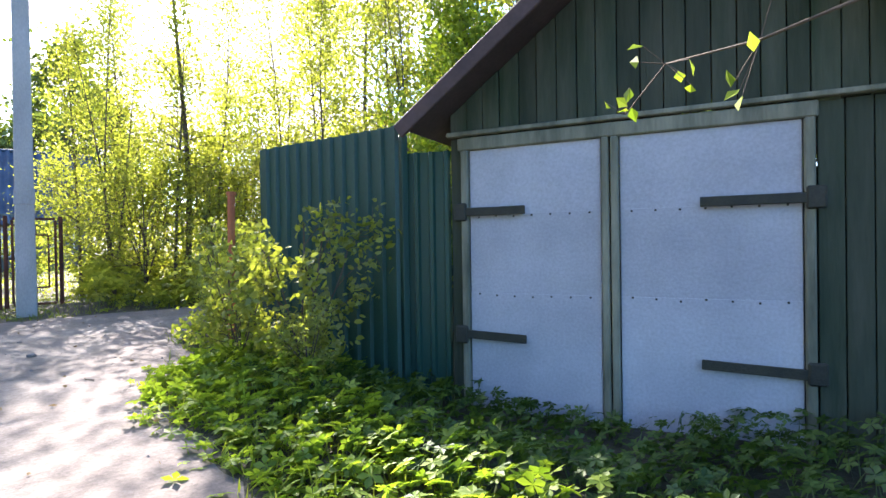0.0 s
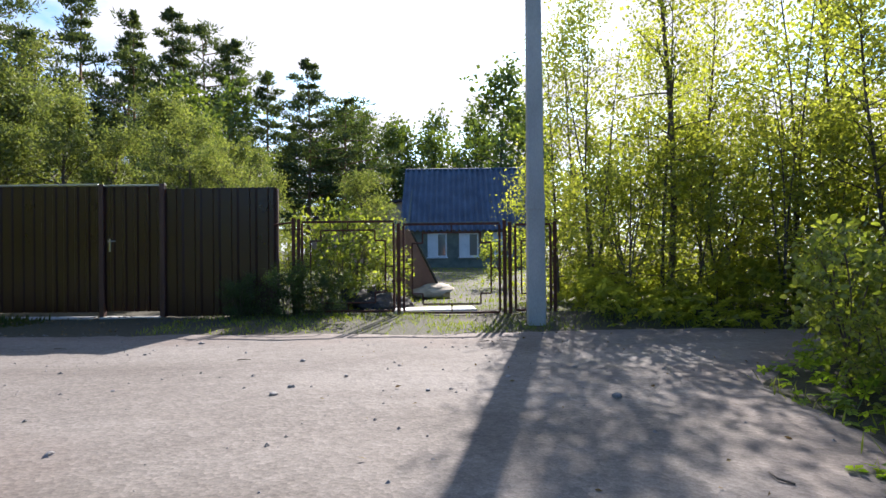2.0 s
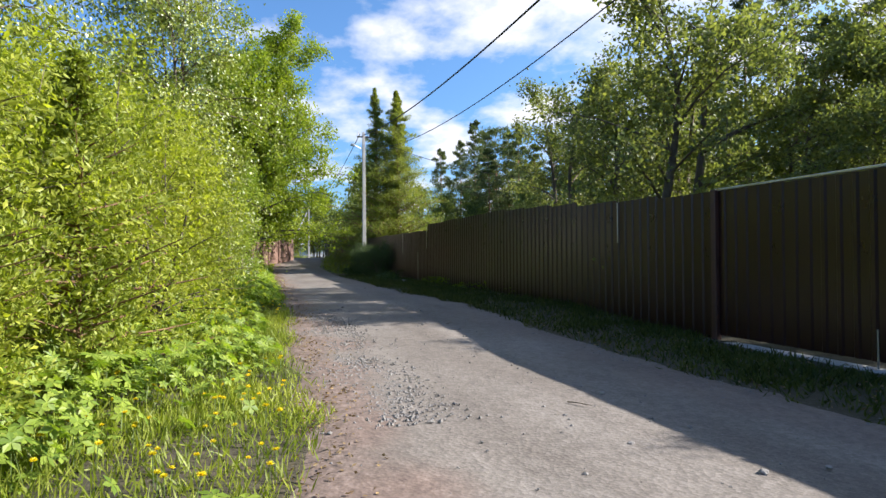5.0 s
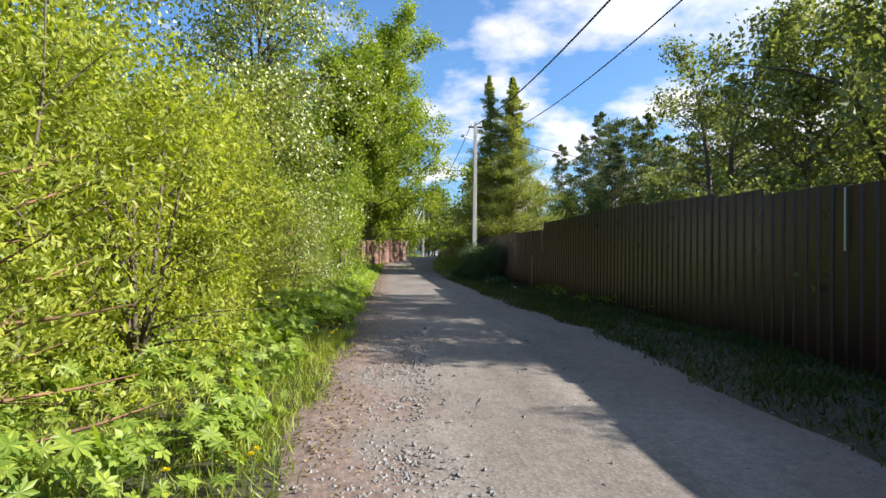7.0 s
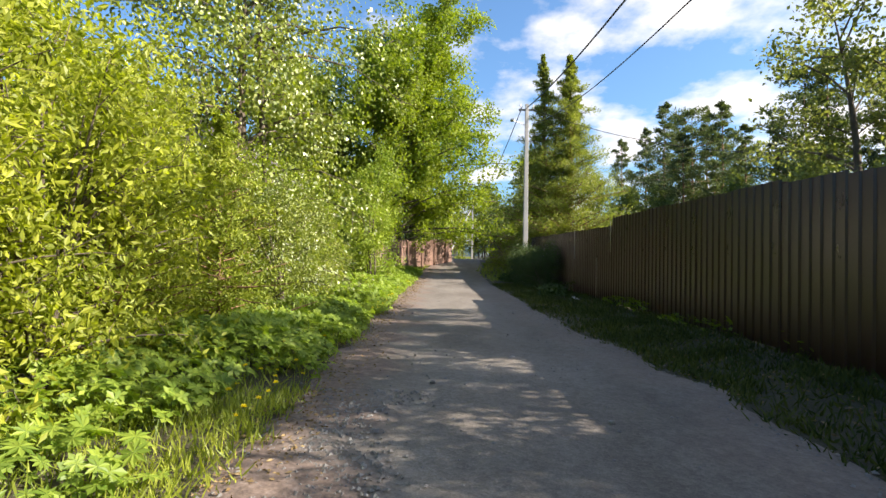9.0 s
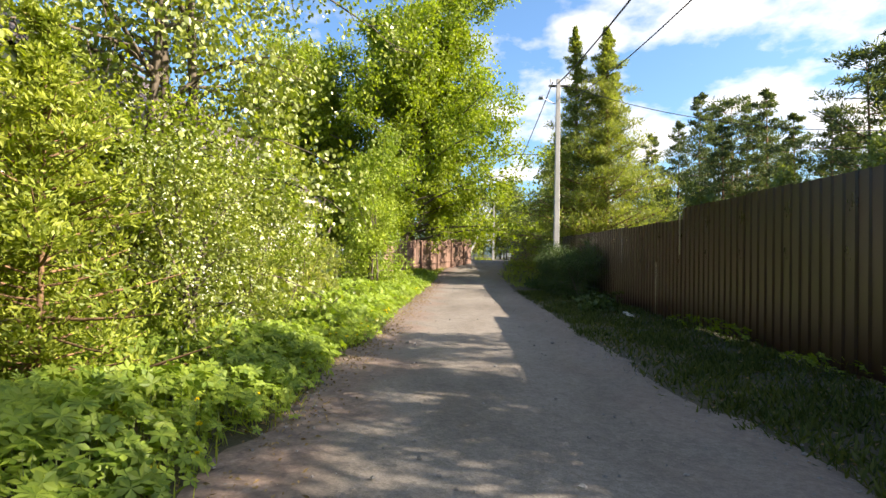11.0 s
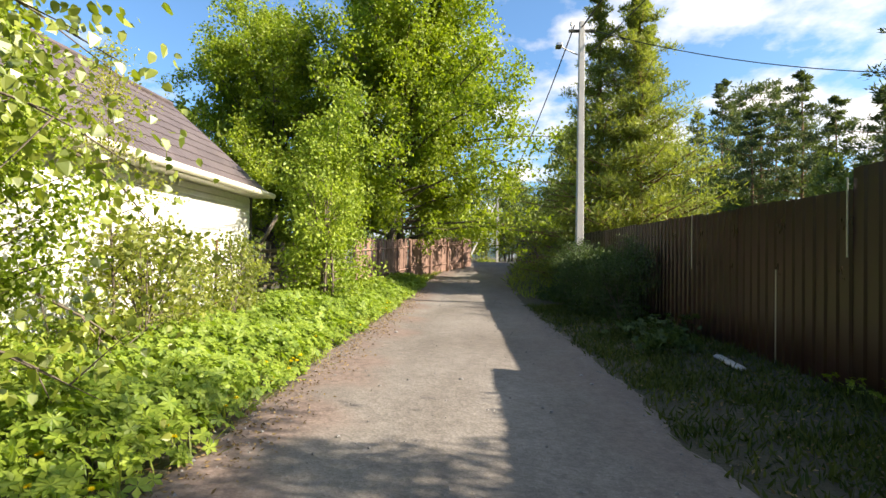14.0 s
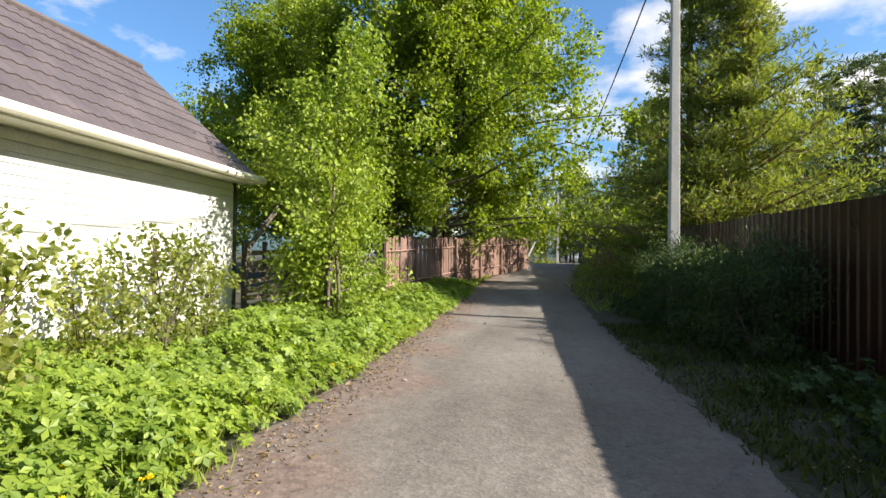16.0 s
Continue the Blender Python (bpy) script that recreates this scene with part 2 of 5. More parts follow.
def ground_material():
    m, n, l, b = material("earth_and_grass", 0.95)
    p = world_pos(n)
    broad, fine = noise_node(n, l, 0.35, 6, p), noise_node(n, l, 25, 4, p)
    c = ramp_node(n, l, broad, [(0.3, (0.03, 0.034, 0.016)), (0.5, (0.048, 0.044, 0.026)), (0.72, (0.075, 0.058, 0.04))])
    g = ramp_node(n, l, fine, [(0.25, (0.6, 0.6, 0.55)), (0.75, (1.2, 1.2, 1.1))])
    l.new(mix_node(n, l, 0.9, c, g, "MULTIPLY"), b.inputs["Base Color"])
    bump_node(n, l, fine, b, 0.6, 0.03)
    return m


def road_material():
    """Packed grey-brown sand and gravel: broad tyre-worn patches, stones of two sizes."""
    m, n, l, b = material("packed_gravel", 0.93)
    p = world_pos(n)
    mp = n.new("ShaderNodeMapping")
    mp.inputs["Scale"].default_value = (0.35, 1.0, 1.0)
    l.new(p, mp.inputs[0])
    broad, mid, fine = noise_node(n, l, 1.1, 6, mp.outputs[0]), noise_node(n, l, 9, 5, p), noise_node(n, l, 90, 3, p)
    c = ramp_node(n, l, broad, [(0.3, (0.12, 0.103, 0.09)), (0.5, (0.16, 0.142, 0.127)), (0.7, (0.2, 0.182, 0.165))])
    g = ramp_node(n, l, mid, [(0.3, (0.78, 0.765, 0.745)), (0.7, (1.12, 1.12, 1.11))])
    c = mix_node(n, l, 0.8, c, g, "MULTIPLY")
    vor = n.new("ShaderNodeTexVoronoi")
    vor.inputs["Scale"].default_value = 38
    l.new(p, vor.inputs["Vector"])
    peb = ramp_node(n, l, vor.outputs["Color"], [(0.2, (0.68, 0.67, 0.66)), (0.6, (1.0, 1.0, 1.0)), (0.95, (1.22, 1.22, 1.22))])
    c = mix_node(n, l, 0.55, c, peb, "MULTIPLY")
    f = ramp_node(n, l, fine, [(0.32, (0.66, 0.66, 0.66)), (0.68, (1.22, 1.22, 1.22))])
    c = mix_node(n, l, 0.7, c, f, "MULTIPLY")
    soil = n.new("ShaderNodeAttribute")
    soil.attribute_name = "soil"
    crumbs = noise_node(n, l, 14, 6, p, 0.7)
    brown = ramp_node(n, l, crumbs, [(0.3, (0.07, 0.047, 0.039)), (0.55, (0.165, 0.118, 0.098)), (0.75, (0.27, 0.21, 0.182))])
    c = mix_node(n, l, soil.outputs["Fac"], c, brown)
    l.new(c, b.inputs["Base Color"])
    add = n.new("ShaderNodeMath"); add.operation = "ADD"
    l.new(mid, add.inputs[0]); l.new(vor.outputs["Distance"], add.inputs[1])
    bump_node(n, l, add.outputs[0], b, 0.3, 0.01)
    return m


GROUND, ROAD = ground_material(), road_material()


# ---- mesh helpers ----


def smooth(t):
    t = min(1.0, max(0.0, t))
    return t * t * (3 - 2 * t)


def road_shift(x):
    return 0.005 * (x + 38) ** 2 if x < -38 else 0.0


def rise(x):
    return 0.16 * smooth((-10 - x) / 6) + 0.9 * smooth((-34 - x) / 26)


def road_inside(x, y):
    """Distance in from the road's edge, negative outside."""
    s = road_shift(x)
    w = 0.17 * noise.noise((x * 0.9, y * 0.9, 3.1)) + 0.1 * noise.noise((x * 3.1, y * 3.1, 7.7))
    left = 4.98 + s - 0.5 * smooth((x + 9) / 4)
    right = 8.24 + s + 0.28 * smooth((x + 20) / 5) + 0.3 * smooth((x + 1.5) / 4)
    east = 0.5 + 0.55 * smooth((y - 2.6) / 3) + 2.2 * smooth((y - 5.5) / 3.5)
    strip = min(y - left, right - y, east - x)
    arm = min(x + 3.4, east - x, y + 14, 8 - y)
    corner = 1.6 - math.hypot(x + 3.4, y - 4.4) if (x < -3.4 and y < 4.5) else -9
    return max(strip, arm, corner - 0.4) + w


def gz(x, y):
    """Height of the ground."""
    d = road_inside(x, y) if -80 < x < 6 and -16 < y < 16 else -3
    out = smooth((-d - 0.1) / 1.2)
    dip = 0.2 * smooth((x - 1.2) / 0.9) * smooth((5.2 - y) / 1.2)
    return rise(x) - out * dip + out * (0.05 * noise.noise((x * 0.5, y * 0.5, 0)) + 0.03 * noise.noise((x * 1.7, y * 1.7, 5)) + 0.02)


def mesh_from(name, V, quads, mat, smooth_faces=False, kind=4):
    """A mesh from numpy arrays of corners and of faces with `kind` corners each."""
    V, quads = np.asarray(V, dtype=np.float32).reshape(-1, 3), np.asarray(quads, dtype=np.int32).reshape(-1, kind)
    me = bpy.data.meshes.new(name)
    me.vertices.add(len(V))
    me.vertices.foreach_set("co", V.ravel())
    me.loops.add(quads.size)
    me.loops.foreach_set("vertex_index", quads.ravel())
    me.polygons.add(len(quads))
    me.polygons.foreach_set("loop_start", np.arange(0, quads.size, kind, dtype=np.int32))
    me.polygons.foreach_set("use_smooth", np.full(len(quads), smooth_faces))
    me.update(calc_edges=True)
    me.materials.append(mat)
    return me


def thing(name, label, category, group="", kind="", at=(0, 0, 0), turn=0.0):
    e = new(name)
    e.empty_display_size = 0.2
    e.matrix_basis = pose(*at, 0, 0, turn)
    return tagged(e, label, category, group, kind)


def attach(name, me, parent, label="", m=None):
    ob = new(name, me)
    ob.parent = parent
    if m is not None:
        ob.matrix_basis = m
    return tagged(ob, label)


def part(name, bm, mat, parent, label="", m=None):
    me = bpy.data.meshes.new(name)
    bm.to_mesh(me)
    bm.free()
    me.materials.append(mat)
    return attach(name, me, parent, label, m)


def box(sx, sy, sz, at=(0, 0, 0), bevel=0.0, bm=None, m=None):
    """A box of that size, its middle at `at`, with worn edges."""
    bm = bm or bmesh.new()
    made = bmesh.ops.create_cube(bm, size=1.0, matrix=Matrix.Translation(at) @ (m or Matrix()) @ Matrix.Diagonal((sx, sy, sz, 1)))
    if bevel:
        edges = {e for v in made["verts"] for e in v.link_edges}
        bmesh.ops.bevel(bm, geom=list(edges), offset=bevel, segments=1, affect="EDGES")
    return bm


def rod(bm, a, b, r0, r1=None, sides=8):
    a, b = Vector(a), Vector(b)
    d = b - a
    m = Matrix.Translation((a + b) / 2) @ d.to_track_quat("Z", "Y").to_matrix().to_4x4()
    bmesh.ops.create_cone(bm, cap_ends=True, segments=sides, radius1=r0, radius2=r0 if r1 is None else r1, depth=d.length, matrix=m)
    return bm


def tube(points, radii, sides, V, F):
    """Adds a round tapered tube along points to the lists V and F."""
    start = len(V)
    pts = [Vector(p) for p in points]
    for i, p in enumerate(pts):
        d = (pts[min(i + 1, len(pts) - 1)] - pts[max(i - 1, 0)])
        q = d.to_track_quat("Z", "Y")
        for k in range(sides):
            a = 2 * math.pi * k / sides
            V.append(p + q @ Vector((math.cos(a) * radii[i], math.sin(a) * radii[i], 0)))
    for i in range(len(pts) - 1):
        for k in range(sides):
            j = (k + 1) % sides
            F.append((start + i * sides + k, start + i * sides + j, start + (i + 1) * sides + j, start + (i + 1) * sides + k))


def unit(A):
    return A / np.maximum(np.linalg.norm(A, axis=1, keepdims=True), 1e-6)


def leaf_mesh(name, P, D, L, W, mat, rng, fold=0.15, rounded=False):
    """One folded, pointed leaf of four corners, or of six when rounded, at each place P, growing along D, L long and W wide."""
    n = len(P)
    D = unit(D)
    S = unit(np.cross(D, unit(rng.normal(size=(n, 3)) + np.array([0, 0, 0.6]))))
    U = np.cross(S, D)
    L, W = np.asarray(L).reshape(-1, 1) * np.ones((n, 1)), np.asarray(W).reshape(-1, 1) * np.ones((n, 1))
    if rounded:
        lo, hi = P + D * L * 0.22, P + D * L * 0.62
        up = U * W * fold
        V = np.stack([P, lo + S * W * 0.42 + up, hi + S * W * 0.44 + up, P + D * L, hi - S * W * 0.44 + up, lo - S * W * 0.42 + up], axis=1)
        return mesh_from(name, V, np.arange(6 * n).reshape(n, 6), mat, False, 6)
    mid = P + D * L * 0.42
    V = np.stack([P, mid + S * W / 2 + U * W * fold, P + D * L, mid - S * W / 2 + U * W * fold], axis=1)
    return mesh_from(name, V, np.arange(4 * n).reshape(n, 4), mat)


def palm_mesh(name, P, N, R, mat, rng, fingers=7, broad=0.19):
    """Round, finger-cut leaves: `fingers` pointed leaflets spread about each place P, facing N, R across."""
    n = len(P)
    N = unit(N)
    A = unit(np.cross(N, unit(rng.normal(size=(n, 3)))))
    B = np.cross(N, A)
    out = []
    for k in range(fingers):
        a = 2 * math.pi * k / fingers
        d = A * math.cos(a) + B * math.sin(a) - N * 0.12
        s = -A * math.sin(a) + B * math.cos(a)
        r = R.reshape(-1, 1)
        out.append(np.stack([P, P + d * r * 0.55 + s * r * broad + N * r * 0.05, P + d * r, P + d * r * 0.55 - s * r * broad + N * r * 0.05], axis=1))
    V = np.stack(out, axis=1).reshape(-1, 3)
    return mesh_from(name, V, np.arange(len(V)).reshape(-1, 4), mat)


def grow(name, label, category, rng, height, base, radius, shape, limbs=40, twigs=7, leaves=12, leaf=0.09, width=0.6, cluster=0.16,
         lift=35.0, droop=0.3, trunk=0.1, stems=1, splay=0.3, wood=None, foliage=None, hang=0.3, bend=0.25, group="", rounded=False):
    """A tree or shrub at the origin: tapered stems, limbs that leave them by height, twigs on the limbs, leaves along the twigs."""
    e = thing(name, label, category, group)
    V, F, A, B = [], [], [], []
    for s in range(stems):
        az = 2 * math.pi * (s + rng.random()) / stems
        lean = splay * height * (0.5 + 0.5 * rng.random()) if stems > 1 else bend * rng.random()
        h_s = height * (1.0 if s == 0 else 0.72 + 0.26 * rng.random())
        wob = rng.normal(size=(2, 2)) * bend * 0.4

        def stem_at(u):
            return Vector((math.cos(az) * lean * u ** 1.3 + wob[0, 0] * math.sin(u * 4), math.sin(az) * lean * u ** 1.3 + wob[0, 1] * math.sin(u * 5 + 1), -0.05 + (h_s + 0.05) * u))
        us = [i / 9 for i in range(10)]
        r0 = trunk / math.sqrt(stems) * (1.25 if stems > 1 else 1)
        tube([stem_at(u) for u in us], [max(0.006, r0 * (1.25 - 0.25 * smooth(u * 8)) * (1 - u) ** 0.8) for u in us], 7, V, F)
        n_l = max(4, limbs // stems)
        for i in range(n_l):
            h = (i + rng.random()) / n_l
            u = base + (1 - base) * h ** 0.9
            p = stem_at(u)
            ang = i * 2.4 + rng.normal() * 0.5
            if stems > 1:
                ang = az + rng.normal() * 1.3
            ln = radius * shape(h) * (0.42 + 0.8 * rng.random())
            el = radians(lift) * (0.5 + h) + rng.normal() * 0.15
            d = Vector((math.cos(ang) * math.cos(el), math.sin(ang) * math.cos(el), math.sin(el)))
            side = Vector((-math.sin(ang), math.cos(ang), 0)) * rng.normal() * 0.15
            pts = [p + d * ln * t + side * ln * t * t - Vector((0, 0, 1)) * droop * ln * t * t for t in (0, 0.3, 0.6, 0.85, 1.0)]
            rb = max(0.004, min(r0 * 0.5 * (1 - u) ** 0.5, 0.011 * ln + 0.004))
            tube(pts, [rb, rb * 0.75, rb * 0.5, rb * 0.3, rb * 0.12], 5, V, F)
            for k in range(twigs):
                t = 0.22 + 0.78 * (k + rng.random()) / twigs
                j = min(3, int(t * 4))
                a = pts[j].lerp(pts[j + 1], t * 4 - j)
                w = Vector(rng.normal(size=3)).normalized() + d * 0.6 + Vector((0, 0, -hang))
                b = a + w.normalized() * (0.16 + 0.22 * rng.random()) * (0.35 * radius + 0.35 * ln)
                A.append(a); B.append(b)
                if k % 2 == 0:
                    tube([a, b], [max(0.003, rb * 0.3), 0.002], 3, V, F)
        A.append(stem_at(0.93)); B.append(stem_at(1.0))
    A, B = np.array(A), np.array(B)
    A, B = np.repeat(A, leaves, axis=0), np.repeat(B, leaves, axis=0)
    n = len(A)
    u = rng.random((n, 1)) ** 0.8
    P = A + (B - A) * u + rng.normal(size=(n, 3)) * cluster
    D = unit(B - A) * 0.5 + rng.normal(size=(n, 3)) + np.array([0, 0, -hang])
    L = leaf * (0.65 + 0.6 * rng.random(n))
    attach("trunk", mesh_from("trunk", [tuple(v) for v in V], F, wood or BARK, True), e)
    attach("crown", leaf_mesh("crown", P, D, L, L * width, foliage, rng, 0.15, rounded), e)
    return e


def grow_pine(name, label, rng, height, base, radius, shape, limbs, pads, needles, length, width, pad=0.5, lift=10.0, trunk=0.16, foliage=None, group="", inner=0.4, skew=1.0):
    """A pine: straight tapered trunk, irregular limbs that end in flat, separate pads of needles, with gaps between them."""
    e = thing(name, label, "tree", group)
    V, F, C, S = [], [], [], []
    sway = rng.normal(size=2) * 0.02 * height

    def stem_at(u):
        return Vector((sway[0] * math.sin(u * 2.2), sway[1] * math.sin(u * 2.8), -0.05 + height * u))
    us = [i / 9 for i in range(10)]
    tube([stem_at(u) for u in us], [max(0.015, trunk * (1.2 - 0.2 * smooth(u * 8)) * (1 - u) ** 0.7) for u in us], 7, V, F)
    for i in range(limbs):
        h = ((i + rng.random()) / limbs) ** skew
        u = base + (1 - base) * h
        p = stem_at(min(0.985, u))
        ang = i * 2.4 + rng.normal() * 0.6
        ln = radius * shape(h) * (0.45 + 0.75 * rng.random())
        el = radians(lift) * (0.3 + 2.2 * h) + rng.normal() * 0.12
        d = Vector((math.cos(ang) * math.cos(el), math.sin(ang) * math.cos(el), math.sin(el)))
        pts = [p + d * ln * t + Vector((0, 0, 0.1 * ln * t * t)) for t in (0, 0.35, 0.7, 1.0)]
        rb = max(0.008, 0.014 * ln + 0.004)
        tube(pts, [rb, rb * 0.75, rb * 0.5, rb * 0.2], 4, V, F)
        side = Vector((-math.sin(ang), math.cos(ang), 0))
        for k in range(pads):
            t = inner + (1.02 - inner) * (k + rng.random()) / pads
            c = p + d * ln * t + side * rng.normal() * 0.2 * ln * (1.25 - t) + Vector((0, 0, 0.1 * ln * t * t + 0.08 * rng.normal()))
            C.append(c); S.append(pad * (0.6 + 0.6 * rng.random()) * (0.12 + 0.88 * min(1.0, ln / (0.75 * radius))))
            if k % 2:
                j = min(2, int(t * 3))
                tube([pts[j], c], [rb * 0.3, rb * 0.12], 3, V, F)
    for k in range(3):
        C.append(stem_at(0.97 + 0.015 * k)); S.append(pad * 0.2)
    C, S = np.repeat(np.array(C), needles, axis=0), np.repeat(np.array(S), needles).reshape(-1, 1)
    n = len(C)
    B = unit(rng.normal(size=(n, 3))) * rng.random((n, 1)) ** 0.45
    P = C + B * S * np.array([1.0, 1.0, 0.52])
    D = B * np.array([1.0, 1.0, 0.5]) + rng.normal(size=(n, 3)) * 0.45 + np.array([0, 0, 0.45])
    L = length * (0.6 + 0.7 * rng.random(n)) * (0.5 + 0.5 * np.minimum(1.0, S[:, 0] / (0.7 * pad)))
    attach("trunk", mesh_from("trunk", [tuple(v) for v in V], F, BARK_PINE, True), e)
    attach("crown", leaf_mesh("crown", P, D, L, width, foliage or NEEDLE_PINE, rng, 0.05), e)
    return e


def dome(h):
    return math.sqrt(max(0.02, 1 - (1.35 * h - 0.42) ** 2))


def cone(h):
    return max(0.05, 1 - h) ** 0.8


def column(h):
    return 0.35 + 0.65 * math.sqrt(max(0.02, 1 - (1.7 * h - 0.7) ** 2))


def umbrella(h):
    return 0.35 + 0.65 * math.sin(math.pi * min(1, 0.15 + h * 0.85))


def plant(ob, x, y, s=1.0, turn=0.0, tall=1.0, z=None):
    """A copy of a grown thing, set on the ground."""
    return copy_thing(ob, pose(x, y, (gz(x, y) if z is None else z) - 0.02, 0, 0, turn) @ Matrix.Diagonal((s, s, s * tall, 1)))


# ---- ground and road ----
def ground_sheet():
    xs = np.concatenate([[-2500, -600, -250, -150, -110], np.arange(-90, -66, 3.0), np.arange(-66, 8, 0.45), np.arange(8, 30, 2.0), [40, 70, 150, 500, 2500]])
    ys = np.concatenate([[-2500, -500, -150, -70, -40, -25], np.arange(-16, -4, 1.5), np.arange(-4, 16, 0.4), np.arange(16, 34, 2), [40, 60, 120, 300, 900, 2500]])
    V = [(x, y, gz(x, y)) for x in xs for y in ys]
    n = len(ys)
    F = [(i * n + j, (i + 1) * n + j, (i + 1) * n + j + 1, i * n + j + 1) for i in range(len(xs) - 1) for j in range(n - 1)]
    ob = new("ground", mesh_from("ground", V, F, GROUND, True))
    tagged(ob, "uneven earth with short grass and leaf litter", "ground", kind="structure")


def road_sheet():
    step = 0.16
    nx, ny = int(80 / step), int(30 / step)
    index, V, F = {}, [], []
    D = {}

    def corner(i, j):
        if (i, j) not in index:
            x, y = -75 + i * step, -14 + j * step
            d = D[i, j]
            ruts = -0.012 * (math.exp(-((y - 5.9 - road_shift(x)) / 0.25) ** 2) + math.exp(-((y - 7.4 - road_shift(x)) / 0.25) ** 2)) if x < -5 else 0
            z = gz(x, y) - 0.03 + 0.05 * smooth((d + 0.3) / 0.35) + ruts + 0.012 * noise.noise((x * 1.5, y * 1.5, 2))
            index[i, j] = len(V)
            V.append((x, y, z))
        return index[i, j]
    for i in range(nx + 1):
        for j in range(ny + 1):
            x, y = -75 + i * step, -14 + j * step
            if x < -6 and not 3.8 < y - road_shift(x) < 9.6:
                D[i, j] = -1
            elif x > 5:
                D[i, j] = -1
            else:
                D[i, j] = road_inside(x, y)
    for i in range(nx):
        for j in range(ny):
            if max(D[i, j], D[i + 1, j], D[i, j + 1], D[i + 1, j + 1]) > -0.25:
                F.append((corner(i, j), corner(i + 1, j), corner(i + 1, j + 1), corner(i, j + 1)))
    me = mesh_from("road", V, F, ROAD, True)
    margin = me.attributes.new("soil", "FLOAT", "POINT")
    margin.data.foreach_set("value", np.array([0.9 * smooth((0.8 - road_inside(x, y) + 0.5 * noise.noise((x * 1.3, y * 1.3, 9.0))) / 0.5) * (0.4 if y > 6 else 1.0 if x < -5 else 0.25) for x, y, z in V], dtype=np.float32))
    ob = new("road", me)
    tagged(ob, "packed grey-brown dirt and gravel village road", "road", kind="structure")


ground_sheet()
road_sheet()


# ---- corrugated fences ----
def ribbed_sheet(name, width, mat, ribs=6, depth=0.022, thick=0.004):
    """A profiled steel sheet one metre high, standing at z = 0, ribs towards -y."""
    prof, pitch = [], width / ribs
    for k in range(ribs):
        x = k * pitch
        prof += [(x, 0), (x + pitch * 0.56, 0), (x + pitch * 0.66, -depth), (x + pitch * 0.9, -depth)]
    prof.append((width, 0))
    V, F = [], []
    for off in (0, thick):
        for z in (0, 1):
            V += [(x, y + off, z) for x, y in prof]
    n = len(prof)
    for i in range(n - 1):
        F.append((i, i + 1, n + i + 1, n + i))
        F.append((2 * n + i + 1, 2 * n + i, 3 * n + i, 3 * n + i + 1))
        F.append((n + i, n + i + 1, 3 * n + i + 1, 3 * n + i))
        F.append((i + 1, i, 2 * n + i, 2 * n + i + 1))
    F += [(0, n, 3 * n, 2 * n), (n - 1, 3 * n - 1, 4 * n - 1, 2 * n - 1)]
    return mesh_from(name, V, F, mat)


FENCE_Y = 10.5
SHEET_W = 1.15
SHEET = ribbed_sheet("panel", SHEET_W, FENCE_BROWN)


def fence_run(name, label, x0, x1, top, bottom, post_every=2):
    """Sheets from x0 down to x1 with posts behind and two rails."""
    e = thing(name, label, "fence", kind="structure")
    n = round((x0 - x1) / SHEET_W)
    w = (x0 - x1) / n
    for i in range(n):
        x = x0 - (i + 1) * w
        b, t = bottom(x), top(x)
        jig = 0.012 * math.sin(i * 2.3)
        attach("panel", SHEET, e, m=pose(x, FENCE_Y + 0.004 * (i % 2), b, 0, 0, 0) @ Matrix.Diagonal((w / SHEET_W * 1.0, 1, t - b + jig, 1)))
        if i % post_every == 0:
            part("post", box(0.06, 0.06, t - gz(x, FENCE_Y) + 0.12, (x + w, FENCE_Y + 0.04, (t + gz(x, FENCE_Y) - 0.15) / 2), 0.005), POST_BROWN, e)
    for f in (0.22, 0.85):
        bm = bmesh.new()
        xa, xb = x0, x1
        za, zb = bottom(xa) + f * (top(xa) - bottom(xa)), bottom(xb) + f * (top(xb) - bottom(xb))
        rod(bm, (xa, FENCE_Y + 0.03, za), (xb, FENCE_Y + 0.03, zb), 0.022, sides=4)
        part("rail", bm, POST_BROWN, e)
    return e


